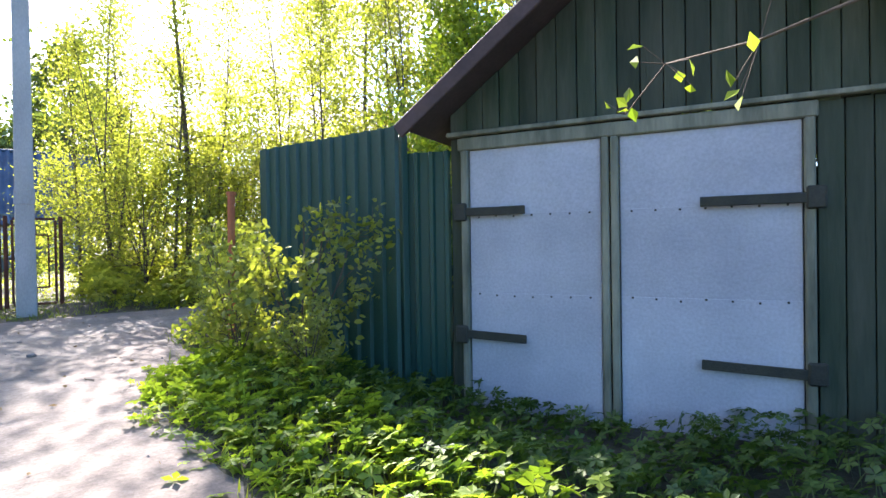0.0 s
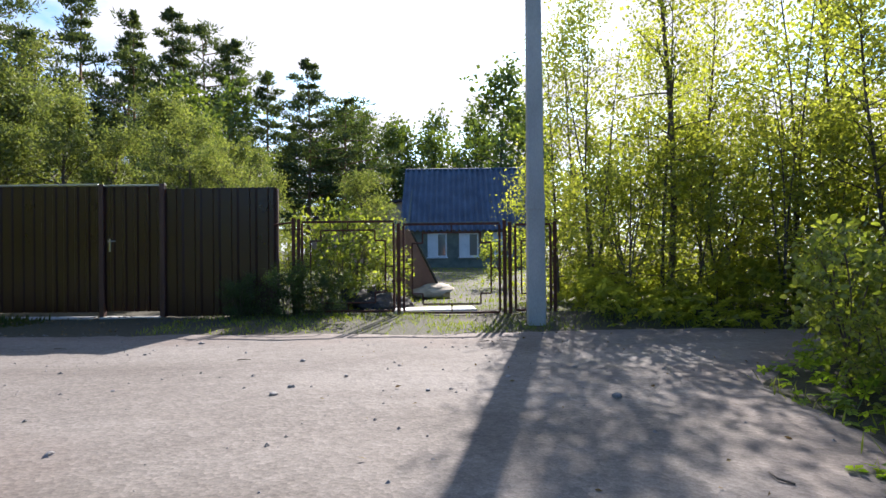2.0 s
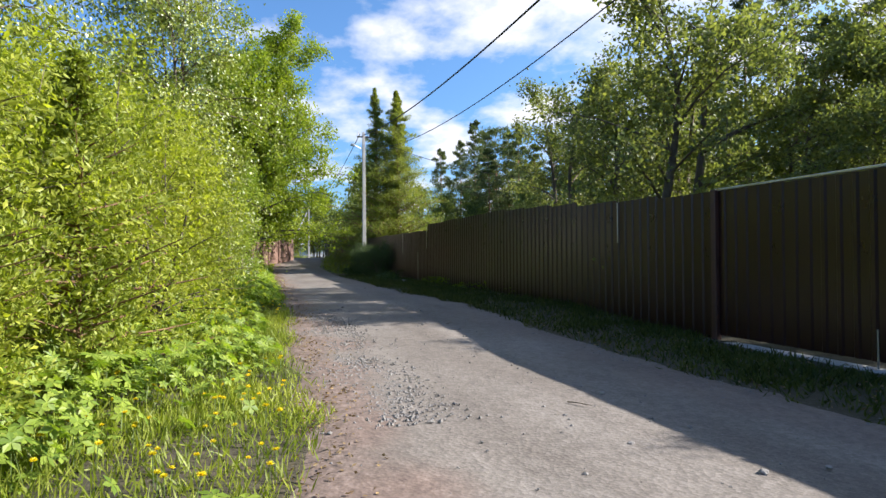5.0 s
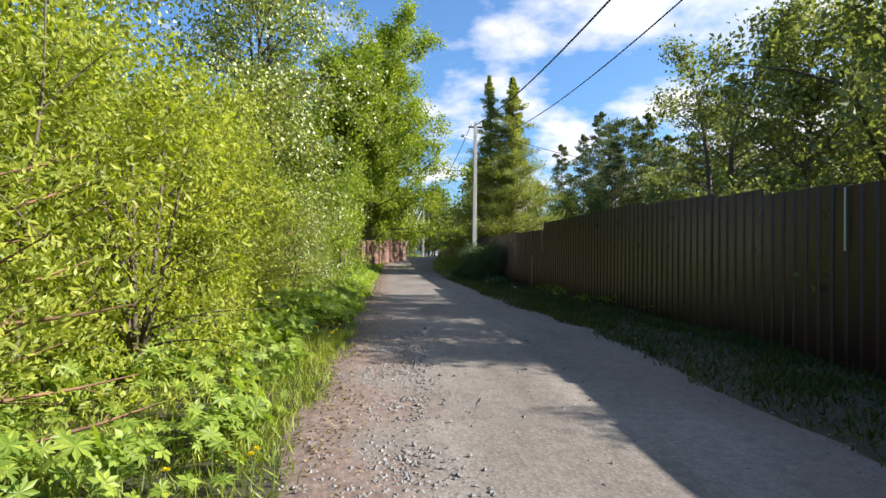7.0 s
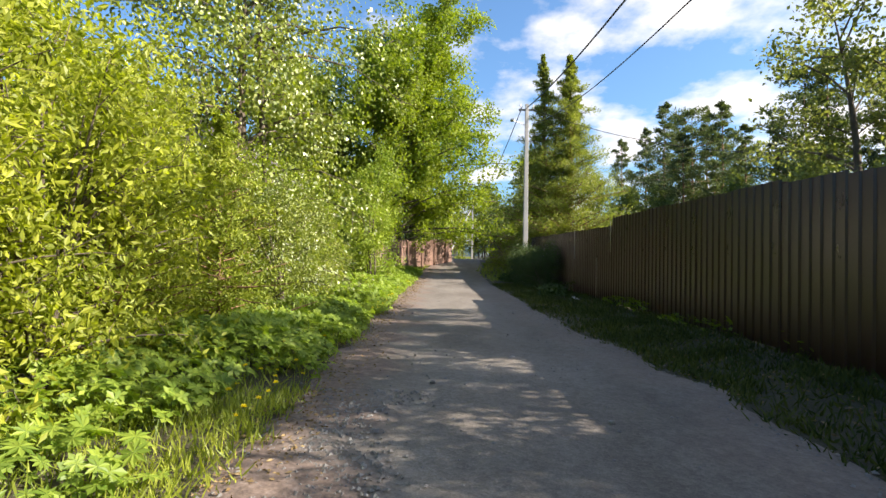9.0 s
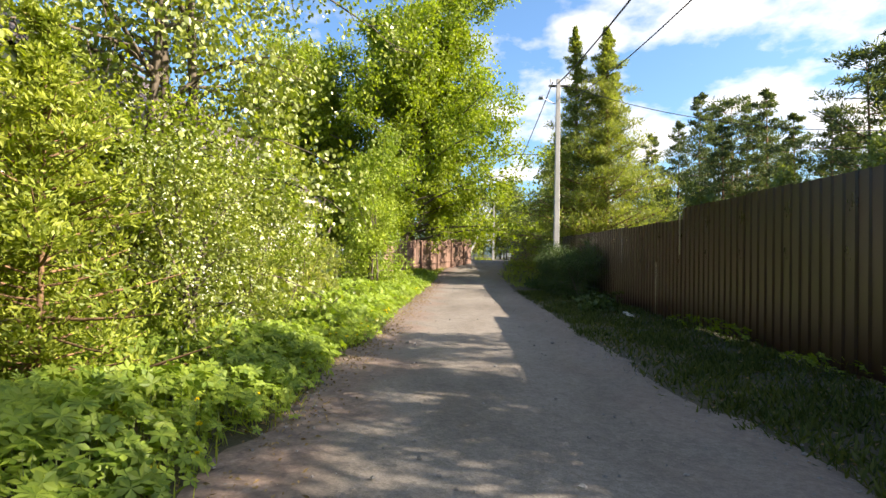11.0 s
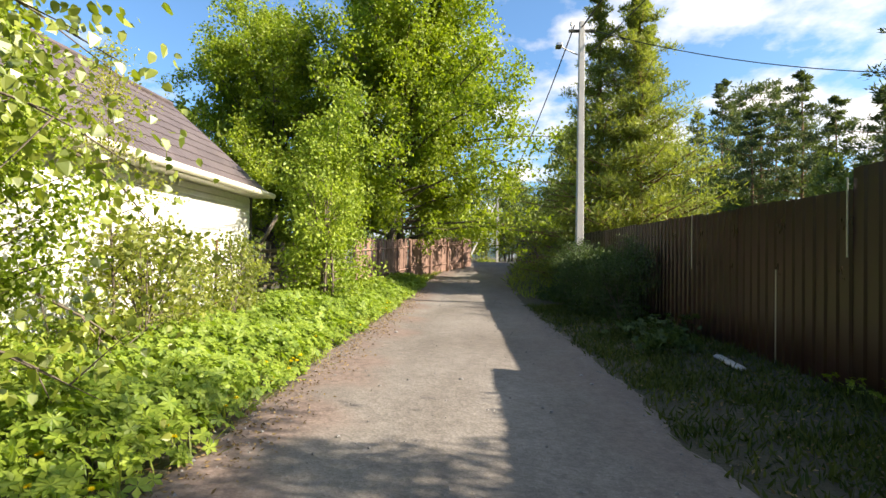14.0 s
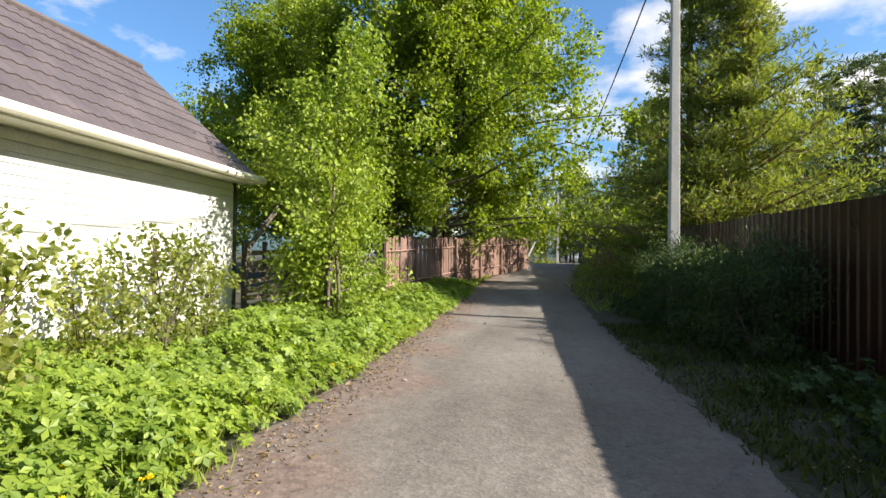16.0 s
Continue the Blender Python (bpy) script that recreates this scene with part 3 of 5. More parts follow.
def brown_fences():
    low = lambda x: rise(x) - 0.04
    fence_run("wall_fence_1", "dark brown corrugated metal fence by the road, short end section", -3.78, -5.5, lambda x: 2.0, lambda x: 0.02)
    fence_run("wall_fence_2", "dark brown corrugated metal fence along the road", -10.75, -24.8, lambda x: 2.05 + 0.34 * smooth((-10.7 - x) / 9), lambda x: rise(x) - 0.04 + 0.1 * smooth((-16 - x) / 3))
    fence_run("wall_fence_3", "dark brown corrugated metal fence, lower stepped section", -24.8, -62, lambda x: 2.17 + 0.008 * (-24.8 - x) + 0.9 * smooth((-36 - x) / 26), low)
    for x, z0, z1 in ((-24.83, 1.5, 2.3), (-26.1, 0.2, 1.35), (-28.65, 1.3, 2.22), (-12.9, 1.4, 2.1)):
        e = thing("pale_strip", "thin pale metal strip on a fence joint", "metal strip", "pale strips on the fence")
        part("strip", box(0.022, 0.012, z1 - z0, (x, FENCE_Y - 0.034, (z0 + z1) / 2), 0.003), STEEL, e)
    # wicket door
    d = thing("door_1", "closed dark brown metal wicket door in the fence", "door", kind="structure")
    attach("leaf", ribbed_sheet("leaf", 0.92, FENCE_BROWN, 5), d, m=pose(-6.48, FENCE_Y, 0.1) @ Matrix.Diagonal((1, 1, 1.95, 1)))
    for x in (-5.54, -6.5):
        part("post", box(0.08, 0.08, 2.15, (x, FENCE_Y - 0.01, 1.0), 0.008), POST_BROWN, d)
    part("cap", box(1.04, 0.06, 0.03, (-6.02, FENCE_Y, 2.055), 0.005), STEEL, d)
    h = part("handle_plate", box(0.035, 0.012, 0.2, (-6.37, FENCE_Y - 0.03, 1.13), 0.004), STEEL, d, "steel lock plate")
    bm = rod(bmesh.new(), (-6.37, FENCE_Y - 0.03, 1.19), (-6.37, FENCE_Y - 0.08, 1.19), 0.01)
    rod(bm, (-6.37, FENCE_Y - 0.08, 1.19), (-6.25, FENCE_Y - 0.08, 1.19), 0.009)
    part("handle", bm, STEEL, h, "steel lever handle")
    # wide gate, its foot clear of the ground
    g = thing("gate", "wide closed dark brown corrugated metal gate", "gate")
    n, w = 4, 4.2 / 4
    for i in range(n):
        x = -6.52 - (i + 1) * w
        attach("panel", SHEET, g, m=pose(x, FENCE_Y + 0.003 * (i % 2), 0.09) @ Matrix.Diagonal((w / SHEET_W, 1, 1.96 + 0.01 * (i % 2), 1)))
    part("cap", box(4.16, 0.05, 0.03, (-8.64, FENCE_Y, 2.075), 0.005), STEEL, g, "pale steel capping strip")
    part("bottom_rail", box(4.14, 0.05, 0.05, (-8.64, FENCE_Y + 0.03, 0.12), 0.005), POST_BROWN, g)
    part("post", box(0.09, 0.09, 2.2, (-10.72, FENCE_Y - 0.015, 0.98), 0.008), POST_BROWN, g)
    part("drop_bolt", rod(bmesh.new(), (-8.6, FENCE_Y - 0.05, 0.0), (-8.6, FENCE_Y - 0.05, 0.42), 0.01), STEEL, g)
    # pale slabs added in place of the sunlit strip under gate and door
    for x, w, nm in ((-8.6, 4.0, 0), (-6.0, 0.9, 1)):
        s = thing("threshold_slab", "pale slab in place of the sunlit strip under the gate", "slab", "slabs under the gates", at=(x, FENCE_Y - 0.08, 0))
        part("slab", box(w, 0.22, 0.1, (0, 0, -0.025), 0.012), CONCRETE, s)
    # pale block added where sunlight coming under the fence brightens the ground
    s = thing("concrete_block", "pale thin block in place of a sunlit patch at the fence foot", "block", at=(-26.0, 9.86, gz(-26.0, 9.86) - 0.01), turn=-7)
    part("block", box(0.85, 0.11, 0.05, (0, 0, 0.05), 0.02), CONCRETE, s)


brown_fences()


# ---- poles and wires ----
def concrete_pole(x, y, top, label, lean=(0, 0)):
    e = thing("utility_pole", label, "utility pole", "roadside power poles")
    z = gz(x, y) - 0.3
    bm = bmesh.new()
    d = box(1, 1, 1, (0, 0, 0.5), 0.06, bm)
    for v in bm.verts:
        k = v.co.z
        sx, sy = 0.24 - 0.09 * k, 0.2 - 0.06 * k
        v.co = Vector((x + v.co.x * sx + lean[0] * k, y + v.co.y * sy + lean[1] * k, z + k * (top - z)))
    part("shaft", bm, CONCRETE, e)
    bm = box(0.08, 0.7, 0.07, (x + lean[0], y + lean[1], top - 0.25), 0.008)
    part("crossarm", bm, HINGE, e)
    for s in (-0.28, 0.28):
        bm = rod(bmesh.new(), (x + lean[0], y + s + lean[1], top - 0.22), (x + lean[0], y + s + lean[1], top - 0.08), 0.012)
        rod(bm, (x + lean[0], y + s + lean[1], top - 0.1), (x + lean[0], y + s + lean[1], top), 0.035, 0.025)
        part("insulator", bm, WHITE_MARK, e)
    return e


p1 = concrete_pole(0.05, 9.35, 7.9, "grey concrete power pole at the road edge")
p2 = concrete_pole(-34.2, 9.7, 7.9, "pale concrete power pole standing by the brown fence")
part("white_band", box(0.2, 0.17, 0.12, (-34.2, 9.7, 2.6), 0.004), WHITE_MARK, p2, "white painted band")
part("white_band", box(0.235, 0.2, 0.2, (0.05, 9.35, 1.62), 0.004), CONCRETE, p1, "paler concrete patch")
bm = rod(bmesh.new(), (-34.2, 9.6, 7.0), (-34.0, 9.1, 7.15), 0.02)
box(0.3, 0.16, 0.09, (-33.95, 9.05, 7.15), 0.02, bm)
part("lamp_bracket", bm, STEEL, p2, "small street lamp on a bracket")
p3 = concrete_pole(-66, 9.2, 6.6, "pale far concrete pole with a slanting brace")
bm = rod(bmesh.new(), (-65.2, 6.6, 0.9), (-66, 9.0, 6.0), 0.1, 0.07, 6)
part("brace", bm, CONCRETE, p3, "slanting concrete brace")


def cable(a, b, sag, r, label):
    e = thing("overhead_wire", label, "wire", "overhead wires")
    V, F = [], []
    a, b = Vector(a), Vector(b)
    pts = [a.lerp(b, t / 24) - Vector((0, 0, sag * 4 * (t / 24) * (1 - t / 24))) for t in range(25)]
    tube(pts, [r] * 25, 5, V, F)
    attach("strand", mesh_from("strand", [tuple(v) for v in V], F, WIRE, True), e)


cable((0.05, 9.4, 6.46), (-34.2, 9.7, 7.75), 1.0, 0.022, "thick twisted black overhead power cable")
cable((0.05, 9.3, 5.9), (-34.2, 9.9, 7.05), 1.49, 0.012, "thin black overhead wire")
cable((-34.2, 9.5, 7.8), (-66, 9.0, 6.5), 0.9, 0.018, "thick twisted black overhead power cable")
cable((-34.2, 9.9, 7.7), (-28, 22, 5.2), 1.0, 0.012, "thin black service wire to a house")
cable((0.05, 9.1, 7.4), (22, 8, 7.6), 0.4, 0.02, "thick twisted black overhead power cable")


# ---- garage ----
def garage():
    e = thing("garage", "old garage with mossy green plank gable and grey double doors", "garage", at=(2.42, 2.83, 0), turn=-64.0)
    rng = np.random.default_rng(5)
    left, right, apex_x, eave, apex = -0.15, 2.85, 1.35, 1.77, 2.86

    def under(x):
        return eave + (apex - eave) * (1 - abs(x - apex_x) / (apex_x - left))
    # side and back walls
    for x in (left + 0.04, right - 0.04):
        part("side_wall", box(0.08, 4.6, eave + 0.2, (x, 2.36, eave / 2 - 0.1), 0.006), PLANK_GREEN, e)
    part("back_wall", box(right - left - 0.18, 0.08, eave + 0.2, ((left + right) / 2, 4.62, eave / 2 - 0.1), 0.006), PLANK_GREEN, e)
    # gable boards, each cut to the slope
    x = left
    while x < right - 0.02:
        w = min(0.105 + 0.03 * rng.random(), right - x)
        bm = box(w - 0.006, 0.025, 1.0, (x + w / 2, 0.012 * rng.random(), 0.5), 0.003)
        lo = 1.635 - 0.03 * rng.random()
        for v in bm.verts:
            v.co.z = lo if v.co.z < 0.5 else max(lo + 0.02, under(v.co.x))
        part("plank", bm, PLANK_GREEN, e)
        x += w
    # boards beside the doors
    for x0, x1 in ((left, -0.06), (1.95, right)):
        x = x0
        while x < x1 - 0.02:
            w = min(0.12, x1 - x)
            part("plank", box(w - 0.006, 0.025, 1.95, (x + w / 2, 0.012 * rng.random(), 0.635), 0.003), PLANK_GREEN, e)
            x += w
    part("drip_board", box(right - left + 0.02, 0.05, 0.03, ((left + right) / 2, -0.03, 1.635), 0.006), FRAME_OLD, e, "weathered projecting board over the doors")
    part("lintel", box(2.04, 0.05, 0.085, (0.935, -0.012, 1.567), 0.008), FRAME_OLD, e, "weathered pale green frame")
    for x, w in ((-0.035, 0.05), (0.885, 0.045), (0.94, 0.045), (1.915, 0.05)):
        part("door_stile", box(w, 0.05, 1.85, (x, -0.018, 0.6), 0.008), FRAME_OLD, e)
    # door leaves: three metal sheets each, lapped, with nails along the laps
    for x0, w in ((-0.008, 0.868), (0.965, 0.922)):
        door = part("door", box(w, 0.03, 1.84, (x0 + w / 2, 0.01, 0.6), 0.004), DOOR_GREY, e, "grey painted sheet-metal door leaf")
        for z0, z1, y in ((1.08, 1.522, -0.009), (0.56, 1.09, -0.0125), (-0.3, 0.57, -0.016)):
            part("metal_sheet", box(w - 0.01, 0.004, z1 - z0, (x0 + w / 2, y, (z0 + z1) / 2), 0.001), DOOR_GREY, door)
        for z in (1.09, 0.57):
            for k in range(7):
                part("nail", box(0.012, 0.006, 0.012, (x0 + 0.07 + k * (w - 0.14) / 6, -0.021, z - 0.012 + 0.004 * rng.normal()), 0.002), HINGE, door)
    for x0, x1 in ((-0.1, 0.39), (1.4, 1.98)):
        for z, tilt in ((1.11, 0.0), (0.29 if x0 < 0.5 else 0.2, 0.03)):
            bm = box(x1 - x0, 0.012, 0.055, ((x0 + x1) / 2, -0.05, z), 0.004, None, pose(0, 0, 0, 0, math.degrees(tilt), 0))
            bx = x0 + 0.04 if x0 < 0.5 else x1 - 0.04
            box(0.09, 0.03, 0.12, (bx, -0.05, z), 0.01, bm)
            part("hinge", bm, HINGE, e, "dark rusty strap hinge")
    # roof: two slabs with an overhang and a barge board
    run, over = apex_x - left, 0.2
    slope = math.atan2(apex - eave, run)
    for s in (-1, 1):
        ln = (run + over) / math.cos(slope)
        cx = apex_x + s * (run + over) / 2
        cz = apex - math.tan(slope) * (run + over) / 2 + 0.03
        rot = Matrix.Rotation(s * slope, 4, "Y")
        part("roof_slab", box(ln, 5.3, 0.03, (cx, 2.3, cz), 0.006, None, rot), ROOF_RUST, e, "rusty dark sheet roof")
        part("barge_board", box(ln, 0.03, 0.1, (cx, -0.365, cz - 0.03), 0.006, None, rot), ROOF_RUST, e)
    return e


def green_fence():
    e = thing("wall_green_fence", "dark green corrugated metal fence beside the garage", "fence", kind="structure")
    a, b = Vector((1.63, 4.67, 0)), Vector((2.08, 3.2, 0))
    n = 2
    sheet = ribbed_sheet("panel", (b - a).length / n, FENCE_GREEN, 6, 0.025)
    d = (b - a).normalized()
    turn = math.degrees(math.atan2(d.y, d.x))
    for i in range(n):
        p = a + (b - a) * i / n
        attach("panel", sheet, e, m=pose(p.x, p.y, -0.26, 0, 0, turn) @ Matrix.Diagonal((1, 1, 1.98, 1)))
    c, f = Vector((2.16, 3.24, 0)), Vector((2.36, 2.98, 0))
    d = (f - c).normalized()
    attach("panel", ribbed_sheet("panel", (f - c).length, FENCE_GREEN, 3, 0.025), e, m=pose(c.x, c.y, -0.3, 0, 0, math.degrees(math.atan2(d.y, d.x))) @ Matrix.Diagonal((1, 1, 1.84, 1)))
    for p in (a, b):
        part("post", box(0.05, 0.05, 2.0, (p.x + 0.05, p.y + 0.02, 0.66), 0.005), FENCE_GREEN, e)
    # side that runs on behind
    back = ribbed_sheet("panel", 1.2, FENCE_GREEN, 6, 0.025)
    for i in range(4):
        attach("panel", back, e, m=pose(1.66 + i * 1.08, 4.7 + i * 0.52, -0.2, 0, 0, 25.7) @ Matrix.Diagonal((1, 1, 1.85, 1)))
    r = thing("steel_post", "rusty orange steel post beside the green fence", "post", at=(1.42, 4.85, gz(1.42, 4.85)))
    bm = rod(bmesh.new(), (0, 0, -0.1), (0.02, 0, 1.34), 0.032, sides=10)
    rod(bm, (0.02, 0, 1.34), (0.02, 0, 1.37), 0.04, sides=10)
    part("tube", bm, RUST_ORANGE, r)


# ---- yard gate of welded angle iron ----
def welded_frame(e, name, x0, x1, z0, z1, y=10.45, inner=0.13):
    bm = bmesh.new()
    t = 0.035
    for z in (z0, z1):
        box(x1 - x0, t, t, ((x0 + x1) / 2, y, z), 0.004, bm)
    for x in (x0, x1):
        box(t, t, z1 - z0 - t - 0.004, (x, y, (z0 + z1) / 2), 0.004, bm)
    fr = part(name, bm, RUST, e)
    # inner ornament: a smaller frame with stepped corners
    bm = bmesh.new()
    s, i = 0.018, inner
    xa, xb, za, zb, k = x0 + i, x1 - i, z0 + i, z1 - i, 0.16
    pts = [(xa + k, za), (xb - k, za), (xb - k, za + k), (xb, za + k), (xb, zb - k), (xb - k, zb - k), (xb - k, zb), (xa + k, zb), (xa + k, zb - k), (xa, zb - k), (xa, za + k), (xa + k, za + k)]
    for (ax, az), (bx, bz) in zip(pts, pts[1:] + pts[:1]):
        rod(bm, (ax, y, az), (bx, y, bz), s * 0.7, sides=4)
    part("ornament", bm, RUST, fr, "stepped rod ornament")
    for px, pz, qx, qz in ((x0, (z0 + z1) / 2, xa, (z0 + z1) / 2), (x1, (z0 + z1) / 2, xb, (z0 + z1) / 2), ((x0 + x1) / 2, z0, (x0 + x1) / 2, za), ((x0 + x1) / 2, z1, (x0 + x1) / 2, zb)):
        part("strut", rod(bmesh.new(), (px, y, pz), (qx, y, qz), 0.01, sides=4), RUST, fr)


def yard_gate():
    e = thing("metal_gate", "rusty red welded iron yard gate with open frames", "gate")
    for x, z in ((-3.5, 1.52), (-3.42, 1.5), (-1.88, 1.42), (-0.26, 1.45), (-0.18, 1.42), (0.5, 1.42)):
        part("gate_post", rod(bmesh.new(), (x, 10.47, -0.2), (x, 10.47, z), 0.028, sides=8), RUST, e)
    welded_frame(e, "gate_leaf", -3.36, -1.95, 0.08, 1.45)
    welded_frame(e, "gate_leaf", -1.8, -0.34, 0.05, 1.4)
    welded_frame(e, "wicket", -0.1, 0.43, 0.08, 1.38, inner=0.09)
    part("fence_rail", rod(bmesh.new(), (-3.8, 10.47, 1.42), (-3.5, 10.47, 1.45), 0.015), RUST, e)


# ---- summer house with blue roof, far in the yard ----
def wavy_sheet(name, w, ln, mat, pitch=0.23, amp=0.05):
    nx, nz = int(w / pitch * 6), 3
    V = [(w * i / nx, -ln * j / nz, amp * math.cos(2 * math.pi * w * i / nx / pitch)) for i in range(nx + 1) for j in range(nz + 1)]
    F = [(i * (nz + 1) + j, i * (nz + 1) + j + 1, (i + 1) * (nz + 1) + j + 1, (i + 1) * (nz + 1) + j) for i in range(nx) for j in range(nz)]
    return mesh_from(name, V, F, mat, True)


def window(e, x, y, z, w, h, facing=-1):
    fr = part("window", box(w, 0.06, h, (x, y, z), 0.006), PAINT_WHITE, e, "white framed window")
    for s in (-1, 1):
        part("pane", box(w / 2 - 0.09, 0.02, h - 0.14, (x + s * (w / 4 - 0.01), y + facing * 0.025, z), 0.002), PAINT_WHITE if s < 0 else GLASS, fr)
    part("sill", box(w + 0.08, 0.1, 0.03, (x, y + facing * 0.03, z - h / 2 - 0.02), 0.004), PAINT_WHITE, fr)


def summer_house():
    e = thing("summer_house", "small dark wooden summer house with a blue corrugated roof", "house")
    x0, x1, y0, y1 = -3.0, 1.6, 23.5, 28.5
    for y in (y0, y1):
        part("wall", box(x1 - x0, 0.12, 2.4, ((x0 + x1) / 2, y, 0.9), 0.01), WALL_DARK, e)
    for x in (x0 + 0.06, x1 - 0.06):
        bm = box(0.12, y1 - y0 - 0.14, 2.4, (x, 26, 0.9), 0.01)
        part("wall", bm, WALL_DARK, e)
        bm = bmesh.new()
        vs = [bm.verts.new((x - 0.05, y, z)) for y, z in ((y0, 2.1), (y1, 2.1), (26, 4.4))] + [bm.verts.new((x + 0.05, y, z)) for y, z in ((y0, 2.1), (y1, 2.1), (26, 4.4))]
        bm.faces.new(vs[:3]); bm.faces.new(vs[3:][::-1])
        for a, b in ((0, 1), (1, 2), (2, 0)):
            bm.faces.new((vs[a], vs[b], vs[b + 3], vs[a + 3]))
        part("gable", bm, WALL_DARK, e)
    ln, ang = math.hypot(2.85, 2.75), math.degrees(math.atan2(2.75, 2.85))
    sheet = wavy_sheet("roof", x1 - x0 + 0.5, ln, ROOF_SLATE)
    attach("roof", sheet, e, "weathered blue corrugated roof", pose(x0 - 0.25, 26, 4.5, ang, 0, 0))
    attach("roof", sheet, e, "weathered blue corrugated roof", pose(x1 + 0.25, 26, 4.5, ang, 0, 180))
    part("ridge_cap", rod(bmesh.new(), (x0 - 0.25, 26, 4.5), (x1 + 0.25, 26, 4.5), 0.06), ROOF_SLATE, e)
    for x in (-1.82, -0.6, 0.7):
        window(e, x, y0 - 0.06, 1.2, 0.75, 0.95)
    h = thing("outbuilding", "peach plastered outbuilding with a low roof", "house")
    bm = bmesh.new()
    prof = [(-8.2, -0.2), (-3.7, -0.2), (-3.7, 3.4), (-5.8, 3.0), (-8.2, 2.5)]
    f = [bm.verts.new((x, 29, z)) for x, z in prof]
    b = [bm.verts.new((x, 33, z)) for x, z in prof]
    bm.faces.new(f); bm.faces.new(b[::-1])
    for i in range(5):
        bm.faces.new((f[i], b[i], b[(i + 1) % 5], f[(i + 1) % 5]))
    part("wall", bm, PEACH, h)
    part("roof", box(5.0, 4.6, 0.1, (-5.95, 31, 3.03), 0.01, None, Matrix.Rotation(-0.197, 4, "Y")), ROOF_RUST, h)
    window(h, -4.1, 28.95, 2.2, 0.3, 0.6)
    for ob in (e, h):
        ob.matrix_basis = Matrix.Translation((0.6, -1.15, -0.45)) @ Matrix.Scale(1.5, 4)


# ---- white house with a dark tiled roof ----
def tiled_slope(name, w, ln, mat):
    """Pressed metal tiles: rounded waves across and a step every 0.35 m down the slope."""
    nx, rows = int(w / 0.183 * 6), int(ln / 0.35) + 1
    V, F = [], []
    lines = []
    for r in range(rows):
        d0, d1 = r * 0.35, min(ln, (r + 1) * 0.35)
        lines += [(d0, 0.0), (d1, 0.016)]
    for i in range(nx + 1):
        x = w * i / nx
        wave = 0.016 * (0.5 + 0.5 * math.cos(2 * math.pi * x / 0.183))
        V += [(x, -d, h + wave) for d, h in lines]
    m = len(lines)
    for i in range(nx):
        for j in range(m - 1):
            F.append((i * m + j, i * m + j + 1, (i + 1) * m + j + 1, (i + 1) * m + j))
    return mesh_from(name, V, F, mat)


